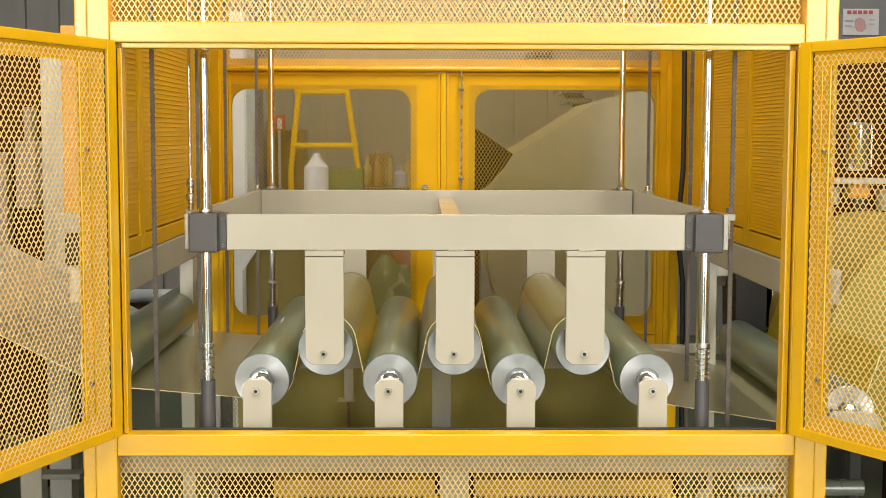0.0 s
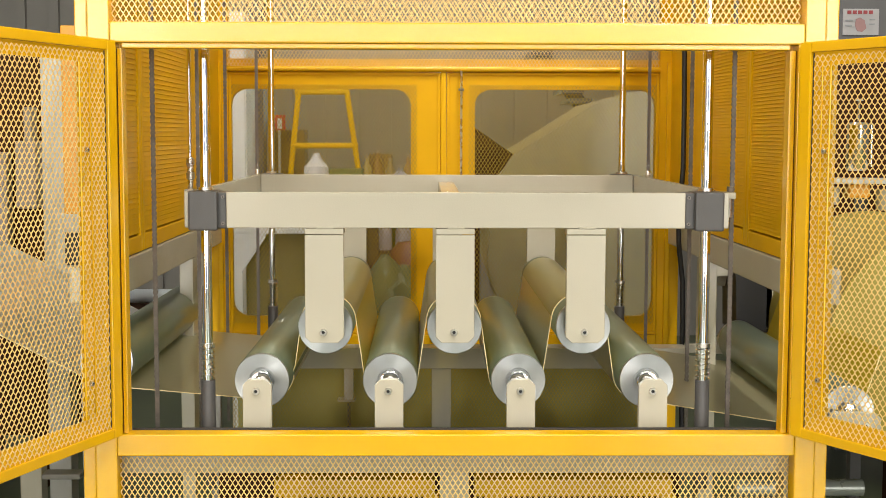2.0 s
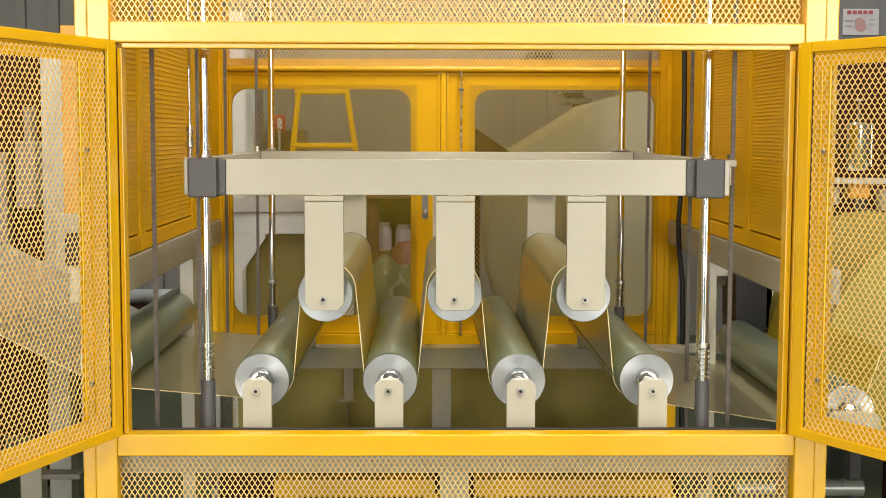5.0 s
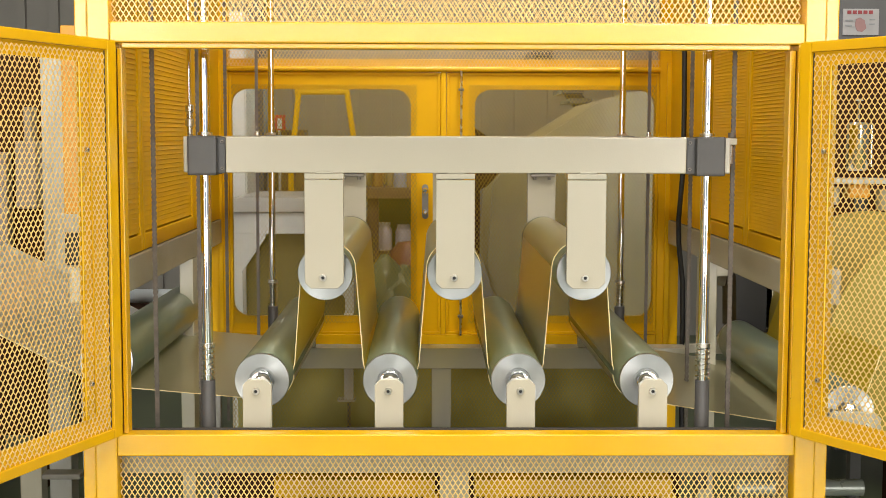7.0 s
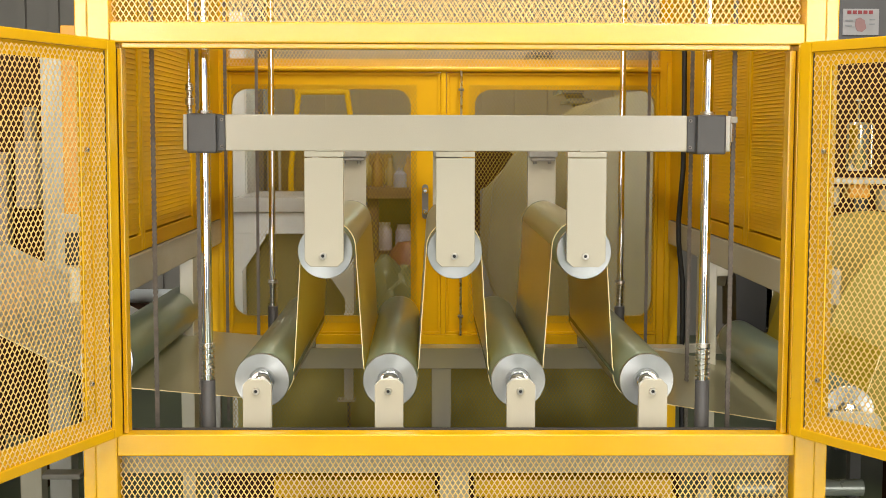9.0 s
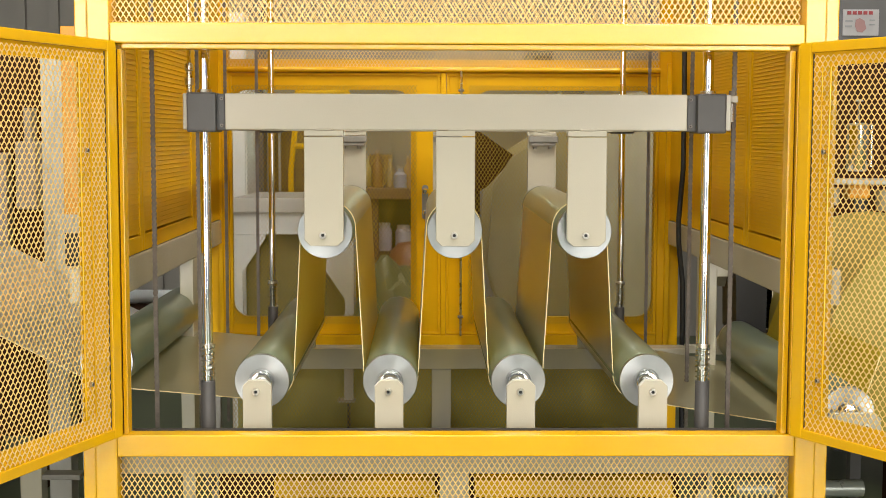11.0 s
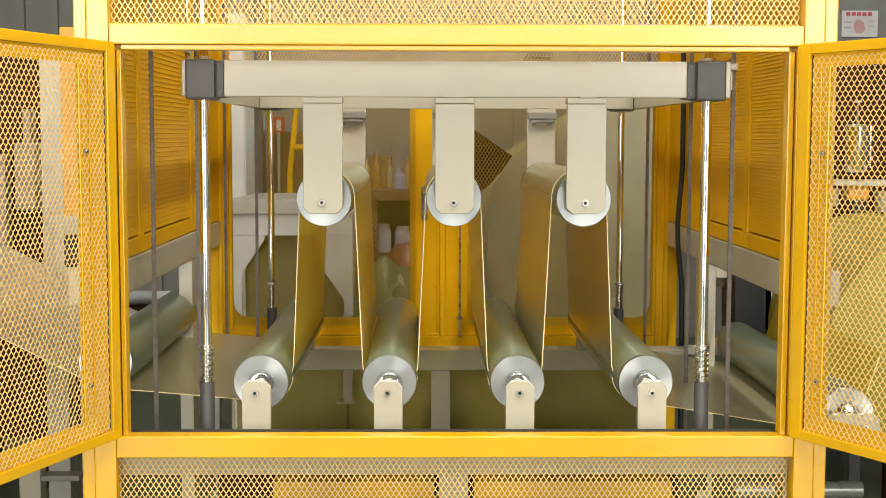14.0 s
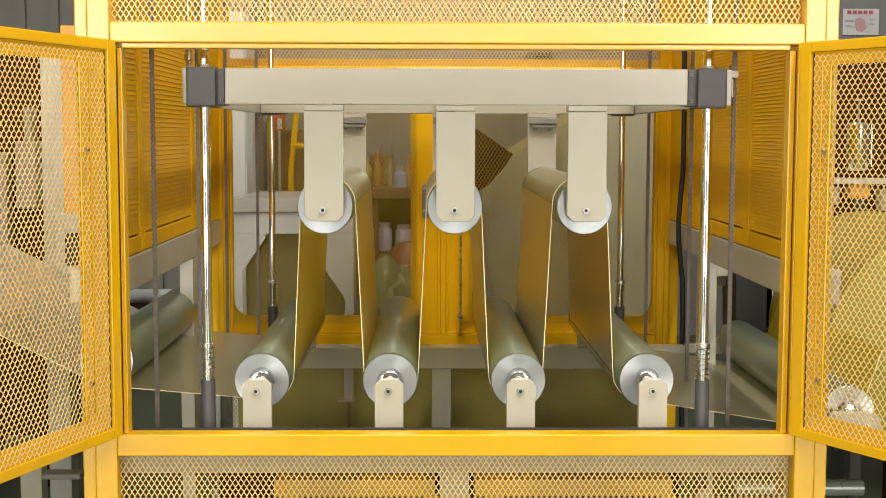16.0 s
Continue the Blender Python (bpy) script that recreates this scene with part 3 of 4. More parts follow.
CHAINS = [(-0.645, 3.12, 0.75, 2.30), (-0.559, 3.24, 0.75, 2.30), (-0.652, 4.30, 0.60, 2.30), (-0.565, 4.42, 0.60, 2.30), (0.734, 3.60, 0.70, 2.30), (0.757, 4.42, 0.60, 2.30), (0.740, 3.134, 0.72, 2.30)]
for x, y, z0, z1 in CHAINS:
    c = link("drive_chain", chain_mesh(z0, z1), CHAIN)
    c.location = (x, y, 0)
    tagged(c, "dark oiled roller chain hanging upright", "chain", "lift chains")

# ---- film ----
web = thing("film_web", "clear yellowish plastic film web looped over the rollers", "film")
FY0, FY1 = 3.185, 4.14


def film_part(name, prof, material=None):
    """Film along a line of (x, z) pairs, from the front edge to the back edge, with a bright cut edge."""
    bm = bmesh.new()
    a = [bm.verts.new((x, FY0, z)) for x, z in prof]
    b = [bm.verts.new((x, FY1, z)) for x, z in prof]
    for i in range(len(prof) - 1):
        bm.faces.new((a[i], a[i + 1], b[i + 1], b[i]))
    me = bpy.data.meshes.new(name)
    bm.to_mesh(me)
    for p in me.polygons:
        p.use_smooth = True
    me.materials.append(material or FILM)
    ob = new(name, me)
    ob.parent = web
    eb = bmesh.new()
    t = 0.0011
    pts = [Vector((x, 0, z)) for x, z in prof]
    rings = []
    for i, p in enumerate(pts):
        d = (pts[min(i + 1, len(pts) - 1)] - pts[max(i - 1, 0)]).normalized()
        nrm = Vector((-d.z, 0, d.x)) * t
        rings.append([eb.verts.new(Vector((q.x, y, q.z))) for q, y in ((p + nrm, FY0 - 0.001), (p - nrm, FY0 - 0.001), (p - nrm, FY0 + 0.0015), (p + nrm, FY0 + 0.0015))])
    for r0, r1 in zip(rings, rings[1:]):
        for k in range(4):
            eb.faces.new((r0[k], r0[(k + 1) % 4], r1[(k + 1) % 4], r1[k]))
    edge = part("cut_edge", eb, FILM_EDGE, ob)
    return ob


def arc(cx, cz, r, a0, a1, n=28):
    return [(cx + r * math.cos(radians(a0 + (a1 - a0) * i / n)), cz + r * math.sin(radians(a0 + (a1 - a0) * i / n))) for i in range(n + 1)]


RW = R + 0.0012
left_sheet = [(-0.768, 0.9280), (-0.394, LOW_Z - RW + 0.0005)]
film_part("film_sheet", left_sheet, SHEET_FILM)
film_part("film_wrap", arc(LOWER_X[0], LOW_Z, RW, -90, -5, 16))
film_part("film_wrap", arc(LOWER_X[1], LOW_Z, RW, 185, 355))
film_part("film_wrap", arc(LOWER_X[2], LOW_Z, RW, 185, 355))
film_part("film_wrap", arc(LOWER_X[3], LOW_Z, RW, 185, 259, 16))
xs, zs = arc(LOWER_X[3], LOW_Z, RW, 259, 259, 1)[0]
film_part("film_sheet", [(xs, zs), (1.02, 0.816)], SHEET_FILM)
upper_wraps = [film_part("film_wrap", arc(x, 0.0, RW, 176, 4), WRAP_FILM) for x in UPPER_X]

# cross bars over the guard
for y in (GF + 0.051, 3.70, GR - 0.051):
    part("roof_bar", box(-0.76, 0.905, y, y + 0.05, 2.401, 2.44, 0.003), YELLOW, guard)


# ---- open front doors ----
LEAF = 0.735


def front_door(hinge, way, seen, margin):
    """A leaf from its hinge along way; seen is the side, in y, on which its mesh lies."""
    d = Vector((way[0], way[1], 0)).normalized()
    turn = Matrix(((d.x, -d.y, 0, hinge[0]), (d.y, d.x, 0, hinge[1]), (0, 0, 1, 0), (0, 0, 0, 1)))
    door = tagged(new("guard_door"), "open yellow guard door with expanded mesh over a framed sheet", "door", "front guard doors")
    door.matrix_world = turn
    z0, z1 = 0.884, 1.749
    for q in ((0.004, 0.036, z0, z1), (LEAF - 0.034, LEAF, z0, z1)):
        part("stile", box(q[0], q[1], -0.0125, 0.0125, q[2], q[3], 0.002), YELLOW, door)
    for a, b in ((z0, z0 + 0.022), (z1 - 0.022, z1)):
        part("rail", box(0.0365, LEAF - 0.0345, -0.0125, 0.0125, a, b, 0.002), YELLOW, door)
    y0, y1 = sorted((seen * 0.0030, seen * 0.0050))
    part("sheet", window_plate(0.0365, LEAF - 0.0345, z0 + 0.0225, z1 - 0.0225, margin, LEAF - 0.125, 0.944, 1.698, 0.006, y0, y1), YELLOW, door)
    # Rounded bar added so the window edge catches a bright line.
    part("fold", tube_path([(margin - 0.003, seen * 0.009, 0.945), (margin - 0.003, seen * 0.009, 1.697)], 0.0024, 12), YELLOW, door, "rounded edge fold", True)
    part("fold", tube_path([(margin * 0.72, seen * 0.009, 0.945), (margin * 0.72, seen * 0.009, 1.697)], 0.0016, 8), YELLOW, door, "", True)
    mesh_part("mesh", mesh_data("door_mesh", 0.042, LEAF - 0.04, z0 + 0.024, z1 - 0.023, strand=0.0020, cw=0.0152, ch=0.0206, bond=0.075), door, seen * 0.007)
    # Thin black strip drawn for the shadow gap along the stile.
    part("seal", box(0.0375, 0.0400, min(seen * 0.002, seen * 0.0062), max(seen * 0.002, seen * 0.0062), z0 + 0.024, z1 - 0.024, 0), BLACK, door)
    for x, z in ((margin * 0.83, 1.515), (margin * 0.83, 1.02), (LEAF - 0.115, 1.515), (LEAF - 0.115, 1.02)):
        screw(door, x, seen * 0.0085, z, 0.005, seen)
    for z in (0.91, 1.685):
        part("hinge", lathe([(z, 0), (z, 0.008), (z + 0.055, 0.008), (z + 0.055, 0)], "Z", (-0.002, 0, 0), 16), YELLOW, door, "", True)


front_door((-0.676, 2.856), (-0.33, -0.944), 1, 0.140)
front_door((0.822, 2.856), (0.494, -0.870), -1, 0.094)

# ---- outer rollers and film beyond the guard ----
roller(-0.775, LOW_Z + 0.033, "bright aluminium idler roller at the film inlet", "outer rollers", None, RB - 3.16, 3.16)
roller(1.02, 0.883, "bright aluminium idler roller at the film outlet", "outer rollers")
for x, z, x0, x1, wide in ((-0.775, 0.995, -0.80, -0.742, 0.028), (1.02, 0.883, 0.861, 1.09, 0.062)):
    for y0 in (3.105 if x < 0 else 3.030, RB + 0.03):
        b = thing("roller_bracket", "cream flat steel bracket holding an outer roller", "bracket", "outer roller brackets")
        part("plate", bracket_plate(x - wide, x + wide, 0.832, z + 0.012, y0, y0 + 0.02, False), CREAM, b)
        part("arm", box(min(x0, x - wide), max(x1, x + wide), y0 + 0.0205, y0 + 0.05, 0.832, 0.86, 0.003), CREAM, b)
        screw(b, x + wide * 0.4, y0, z - 0.02)

roll = thing("film_roll", "large wound roll of yellowish film on a steel core", "film roll")
ROLL_FILM = paint("wound_film", (0.34, 0.28, 0.055), 0.38, 0, 0.05, 20, 0.04, 90, 0.06, 0.0, 0.3)
part("wound_film", lathe([(0, 0.045), (0, 0.350), (0.004, 0.357), (0.75, 0.357), (0.754, 0.35), (0.754, 0.045)], "Y", (1.483, 3.60, 0.94), 96), ROLL_FILM, roll, "", True)
part("core", lathe([(-0.12, 0.0), (-0.12, 0.04), (0.9, 0.04), (0.9, 0)], "Y", (1.483, 3.60, 0.94), 32), STEEL, roll, "", True)
for y in (3.50, 4.46):
    b = thing("roll_stand", "dark brown steel stand carrying the film roll", "stand", "roll stands")
    part("upright", box(1.61, 1.68, y - 0.02, y + 0.02, 0.0305, 0.96, 0.004), BROWN, b)
    part("arm", box(1.43, 1.6095, y - 0.02, y + 0.02, 0.88, 0.96, 0.004), BROWN, b)
    part("foot", box(1.40, 1.80, y - 0.05, y + 0.05, 0.0, 0.03, 0.004), BROWN, b)

# ---- things beyond the left door ----
post = thing("machine_post", "pale grey square steel post of the inlet machine", "post")
part("column", box(-1.427, -1.343, 4.90, 5.00, 0, 1.863, 0.004), GREY, post)
post = thing("orange_post", "orange painted steel post on a grey control box", "post")
part("column", box(-1.231, -1.172, 4.47, 4.54, 1.2735, 1.911, 0.004), ORANGE, post)
cab = thing("control_box", "pale grey control box with a dark vent", "control box")
part("body", box(-1.257, -1.031, 4.45, 4.59, 1.041, 1.274, 0.006), GREY, cab)
part("vent", box(-1.223, -1.155, 4.4440, 4.4495, 1.100, 1.212, 0.0), BLACK, cab)
part("pedestal", box(-1.188, -1.120, 4.48, 4.56, 0, 1.040, 0.003), GREY, cab)

FITTING = paint("dusty_pink_grey", (0.30, 0.255, 0.235), 0.5, 0, 0.15, 12)
rack = thing("inlet_machine", "dark brown steel inlet machine with pale fittings", "machine")
part("body", box(-2.142, -1.625, 5.60, 6.40, 0.24, 1.883, 0.01), BROWN, rack)
for x in (-2.12, -1.70):
    for y in (5.62, 6.32):
        part("leg", box(x, x + 0.05, y, y + 0.05, 0, 0.2395, 0.003), BROWN, rack)
part("fitting", box(-1.676, -1.644, 5.50, 5.59, 1.515, 1.656, 0.004), FITTING, rack)
part("fitting", box(-1.701, -1.614, 5.45, 5.59, 1.234, 1.516, 0.01), FITTING, rack)
part("fitting", box(-1.858, -1.752, 5.50, 5.59, 1.064, 1.468, 0.01), FITTING, rack)
part("hand_rail", box(-1.941, -1.654, 5.50, 5.54, 0.651, 0.680, 0.004), BROWN, rack)

# Added to darken what shows through the left door's mesh.
low = thing("inlet_cabinet", "dark brown box added as backdrop under the film inlet", "cabinet")
part("body", box(-2.4, -1.055, 4.75, 5.3, 0.74, 0.865, 0.006), BROWN, low)
for x in (-2.350, -1.300):
    part("leg", box(x, x + 0.06, 5.18, 5.26, 0, 0.7395, 0.004), BROWN, low)
stand = thing("inlet_stand", "cream steel stand leg of the film inlet", "stand")
part("column", box(-1.351, -1.279, 4.30, 4.37, 0.0, 0.50, 0.004), CREAM, stand)
part("shelf", box(-1.2785, -1.151, 4.30, 4.37, 0.394, 0.412, 0.003), CAST, stand)
# Dark body added behind the mesh of the right door.
low = thing("outlet_cabinet", "dark brown box added as backdrop behind the film roll", "cabinet")
part("body", box(1.487, 3.2, 4.90, 5.35, 0.74, 1.336, 0.006), BROWN, low)
for x in (2.05, 3.0):
    part("leg", box(x, x + 0.06, 5.2, 5.28, 0, 0.7395, 0.004), BROWN, low)
tubeb = thing("floor_pipe", "dark grey steel pipe running low behind the machine", "pipe")
part("tube", lathe([(0.95, 0.026), (1.34, 0.026)], "X", (0, 3.9, 0.475), 24), paint("dull_pipe_steel", (0.34, 0.37, 0.34), 0.3, 0.3), tubeb, "", True)
part("leg", box(1.05, 1.09, 3.88, 3.92, 0, 0.475 - 0.026, 0.003), DARK, tubeb)

inlet = arc(-0.775, LOW_Z + 0.033, RW, 270, 243, 6)
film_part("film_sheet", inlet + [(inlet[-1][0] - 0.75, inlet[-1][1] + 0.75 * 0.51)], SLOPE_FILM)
outlet = arc(1.02, 0.883, RW, 259, 350, 14)
film_part("film_wrap", outlet)
film_part("film_sheet", [outlet[-1], (1.135, 1.02)])
inlet_roller = roller(inlet[-1][0] - 0.75 + 0.03, inlet[-1][1] + 0.75 * 0.51 - 0.062, "bright aluminium idler roller high at the inlet", "outer rollers")
for y0 in (3.02, RB + 0.04):
    b = thing("roller_bracket", "cream flat steel bracket holding an outer roller", "bracket", "outer roller brackets")
    xx, zz = inlet_roller.location.x, inlet_roller.location.z
    part("plate", bracket_plate(xx - 0.05, xx + 0.05, 0.0, zz + 0.012, y0, y0 + 0.02, False), CREAM, b)

# ---- things beyond the right door ----
unit = thing("air_filter", "glass bowl air filter unit on a steel bracket", "air filter")
GLASSY = paint("steel_bowl", (0.75, 0.74, 0.70), 0.12, 1.0, 0.05, 20)
fx, fz = 1.461, 1.514
part("bowl", lathe([(-0.084, 0.0), (-0.084, 0.030), (-0.074, 0.037), (0.070, 0.037), (0.078, 0.030), (0.082, 0.008), (0.082, 0)], "Z", (fx, 4.40, fz), 32), GLASSY, unit, "", True)
part("stem", lathe([(0.0825, 0.0), (0.0825, 0.004), (0.150, 0.004), (0.150, 0.0)], "Z", (fx, 4.40, fz), 12), CAST, unit, "", True)
part("cap", lathe([(0.1505, 0.0), (0.1505, 0.014), (0.157, 0.012), (0.157, 0.0)], "Z", (fx, 4.40, fz), 16), GREY, unit, "", True)
part("sight_rod", lathe([(-0.070, 0.0), (-0.070, 0.005), (0.075, 0.005), (0.075, 0.0)], "Z", (fx + 0.046, 4.40, fz), 10), CHROME, unit, "", True)
part("shelf", box(fx - 0.13, fx + 0.22, 4.34, 4.46, 1.387, 1.404, 0.003), GREY, unit)
part("valve", box(fx - 0.035, fx + 0.035, 4.36, 4.44, 1.339, 1.385, 0.008), ORANGE, unit)
part("regulator", lathe([(0, 0), (0, 0.05), (0.07, 0.055), (0.07, 0)], "Z", (fx + 0.12, 4.40, 1.297), 24), CREAM, unit, "", True)
part("regulator", lathe([(0, 0), (0, 0.04), (0.06, 0.045), (0.06, 0)], "Z", (fx - 0.10, 4.40, 1.316), 24), CREAM, unit, "", True)
part("post", box(fx + 0.03, fx + 0.07, 4.47, 4.51, 0, 1.404, 0.003), DARK, unit)
machine = thing("outlet_machine", "dark red-brown steel outlet machine", "machine")
part("body", box(1.683, 2.461, 5.40, 6.40, 0.27, 1.93, 0.01), BROWN, machine)
for x in (2.02, 2.39):
    for y in (5.45, 6.30):
        part("leg", box(x, x + 0.05, y, y + 0.05, 0, 0.2695, 0.003), DARK, machine)
part("rail", box(1.677, 2.449, 5.36, 5.40, 1.187, 1.271, 0.004), paint("dull_red_paint", (0.16, 0.03, 0.02), 0.45), machine)
notice = thing("wall_notice", "white paper notice with a red heading and picture", "notice")
part("sheet", box(1.714, 1.862, 5.3920, 5.3990, 1.959, 2.065, 0), paint("white_paper", (0.40, 0.40, 0.42), 0.7), notice)
NRED = paint("red_ink", (0.30, 0.04, 0.05), 0.6)
NPALE = paint("pale_pink_ink", (0.33, 0.19, 0.19), 0.6)
NBLUE = paint("grey_ink", (0.27, 0.29, 0.31), 0.6)
for x in (0, 1, 2, 3, 4):
    part("heading_bar", box(1.731 + x * 0.022, 1.731 + 0.016 + x * 0.022, 5.389, 5.3915, 2.044, 2.058, 0), NRED, notice)
part("picture", extrude_outline([(1.767, 2.023), (1.783, 2.03), (1.802, 2.019), (1.81, 1.987), (1.794, 1.971), (1.773, 1.975), (1.763, 1.998)], 5.389, 5.3915), NPALE, notice)
part("text_bar", box(1.723, 1.753, 5.3890, 5.3915, 2.014, 2.021, 0), NBLUE, notice)
part("text_bar", box(1.723, 1.751, 5.3890, 5.3915, 1.993, 2.000, 0), NBLUE, notice)
part("text_bar", box(1.823, 1.846, 5.3890, 5.3915, 2.019, 2.024, 0), NBLUE, notice)
part("text_bar", box(1.823, 1.846, 5.3890, 5.3915, 2.001, 2.005, 0), NBLUE, notice)
board = thing("notice_board", "grey sheet partition carrying a paper notice", "partition")
part("panel", box(1.645, 2.433, 5.4, 5.44, 1.9305, 2.6, 0.002), paint("grey_partition", (0.10, 0.10, 0.105), 0.5), board)

# ---- things beyond the back doors ----
easel = thing("yellow_frame", "yellow tubular steel frame standing on the floor", "frame")
for a, b in (((-0.628, 1.794), (-0.674, 1.37)), ((-0.396, 1.795), (-0.335, 1.371)), ((-0.673, 1.489), (-0.335, 1.49)), ((-0.651, 1.757), (-0.379, 1.758))):
    part("bar", tube_path([(a[0], 6.60, a[1]), (b[0], 6.60, b[1])], 0.0145), SATIN_YELLOW, easel)
for x in (-0.674, -0.335):
    part("leg", tube_path([(x, 6.60, 1.37), (x, 6.60, 0)], 0.0145), SATIN_YELLOW, easel)
panel = thing("white_cabinet", "tall white steel cabinet", "cabinet")
part("body", box(-0.892, -0.813, 6.00, 6.40, 0.0, 2.1, 0.006), paint("white_steel", (0.75, 0.76, 0.74), 0.4), panel)
part("door", box(-0.882, -0.819, 5.985, 5.9995, 0.05, 2.06, 0.003), paint("white_steel_door", (0.75, 0.76, 0.74), 0.4), panel)
pillar = thing("steel_column", "dark grey steel building column", "column")
part("web", box(-0.918, -0.834, 6.80, 6.95, 0.0, 5.48, 0.004), DARK, pillar)
bench = thing("work_bench", "white steel work bench with an olive cabinet under it", "bench")
part("top", box(-0.837, -0.275, 5.70, 6.30, 1.207, 1.272, 0.006), GREY, bench)
WHITE_STEEL = paint("white_bench_steel", (0.72, 0.74, 0.74), 0.4, 0, 0.08, 8, 0.05, 100, 0.12)
part("apron", box(-0.836, -0.313, 5.72, 5.74, 1.111, 1.205, 0.003), WHITE_STEEL, bench)
part("gusset", extrude_outline([(-0.452, 1.1105), (-0.313, 1.1105), (-0.313, 0.70), (-0.350, 0.70), (-0.350, 0.825), (-0.452, 0.978)], 5.72, 5.74), WHITE_STEEL, bench, "white sheet corner gusset")
part("gusset", extrude_outline([(-0.836, 1.1105), (-0.699, 1.1105), (-0.699, 1.095), (-0.800, 0.945), (-0.800, 0.70), (-0.836, 0.70)], 5.72, 5.74), WHITE_STEEL, bench, "white sheet corner gusset")
for x in (-0.818, -0.331):
    part("leg", box(x - 0.018, x + 0.018, 5.72, 5.76, 0, 0.6995, 0.003), WHITE_STEEL, bench)
part("lower_cabinet", box(-0.795, -0.352, 5.80, 6.2, 0.05, 1.16, 0.004), paint("olive_steel", (0.15, 0.125, 0.03), 0.5), bench)
sign = thing("warning_sign", "red and white warning sign on a post", "sign")
part("plate", box(-0.798, -0.732, 6.90, 6.91, 1.566, 1.646, 0.002), paint("sign_red", (0.62, 0.07, 0.03), 0.5), sign)
part("symbol", box(-0.773, -0.749, 6.89, 6.90, 1.575, 1.628, 0), paint("sign_white", (0.75, 0.75, 0.72), 0.5), sign)
part("pole", box(-0.771, -0.759, 6.905, 6.93, 0, 1.566, 0.002), GREY, sign)
jug = thing("white_canister", "white plastic canister on the bench", "canister")
part("body", lathe([(0, 0), (0, 0.05), (0.01, 0.055), (0.13, 0.055), (0.155, 0.03), (0.175, 0.018), (0.19, 0.018), (0.19, 0)], "Z", (-0.488, 5.90, 1.271), 24), paint("white_plastic", (0.75, 0.76, 0.8), 0.4), jug, "", True)
for i, (bx_, by_, r_, h_, col) in enumerate(((-0.22, 6.10, 0.026, 0.17, (0.26, 0.13, 0.03)), (-0.162, 6.15, 0.022, 0.13, (0.30, 0.22, 0.10)), (-0.113, 6.0, 0.03, 0.10, (0.32, 0.33, 0.42)), (-0.272, 6.2, 0.02, 0.14, (0.45, 0.34, 0.12)), (-0.077, 6.05, 0.02, 0.15, (0.35, 0.20, 0.08)))):
    b = thing("bottle", "small coloured bottle on the back bench", "bottle", "bottles on the bench")
    part("body", lathe([(0, 0), (0, r_), (h_ * 0.6, r_), (h_ * 0.75, r_ * 0.45), (h_ * 0.92, r_ * 0.4), (h_ * 0.92, 0)], "Z", (bx_, by_, 1.305), 20), paint("bottle_plastic", col, 0.35), b, "", True)
    part("cap", lathe([(h_ * 0.921, 0), (h_ * 0.921, r_ * 0.5), (h_, r_ * 0.5), (h_, 0)], "Z", (bx_, by_, 1.305), 16), paint("cap_plastic", (0.34, 0.26, 0.2), 0.4), b, "", True)
shelf = thing("back_bench", "brown wooden bench behind the guard", "bench")
WOOD = paint("worn_brown_wood", (0.14, 0.075, 0.03), 0.6, 0, 0.25, 14, 0.2, 90)
part("top", box(-0.274, 0.074, 5.95, 6.35, 1.305 - 0.05, 1.305 - 0.0005, 0.004), WOOD, shelf)
part("back_panel", box(-0.262, 0.062, 6.30, 6.32, 1.0, 1.2545, 0.002), paint("green_board", (0.16, 0.20, 0.05), 0.6, 0, 0.2, 10), shelf, "dull green back board")
part("lower_shelf", box(-0.262, 0.060, 6.061, 6.2995, 0.985, 1.005, 0.002), WOOD, shelf)
for x in (-0.263, 0.061):
    part("leg", box(x, x + 0.05, 6.0, 6.06, 0, 1.305 - 0.051, 0.004), WOOD, shelf)
JAR = paint("pale_lilac_plastic", (0.55, 0.52, 0.60), 0.4, 0, 0.1, 20)
for jx, jh in ((-0.19, 0.13), (-0.10, 0.12), (-0.02, 0.15)):
    j = thing("storage_jar", "pale plastic jar on the lower bench shelf", "jar", "jars under the bench")
    part("body", lathe([(0, 0), (0, 0.034), (0.008, 0.037), (jh * 0.75, 0.037), (jh * 0.85, 0.028), (jh * 0.85, 0)], "Z", (jx, 6.13, 1.0052), 20), JAR, j, "", True)
    part("lid", lathe([(jh * 0.851, 0), (jh * 0.851, 0.030), (jh, 0.029), (jh, 0)], "Z", (jx, 6.13, 1.0052), 16), GREY, j, "", True)
CARD = paint("brown_carton", (0.20, 0.115, 0.03), 0.7, 0, 0.2, 9, 0.1, 80)


def carton(x0, x1, y0, y1, z0, z1):
    c = thing("carton", "worn brown cardboard carton stacked behind the benches", "carton", "stacked cartons")
    part("body", box(x0, x1, y0, y1, z0, z1, 0.004), CARD, c)
    mid = (x0 + x1) / 2
    part("flap", box(x0 + 0.002, mid - 0.001, y0 + 0.002, y1 - 0.002, z1 + 0.0002, z1 + 0.004, 0), CARD, c)
    part("flap", box(mid + 0.001, x1 - 0.002, y0 + 0.002, y1 - 0.002, z1 + 0.0002, z1 + 0.004, 0), CARD, c)
    part("tape", box(mid - 0.02, mid + 0.02, y0 - 0.0015, y0 - 0.0003, z1 - 0.06, z1 - 0.002, 0), WOOD, c)


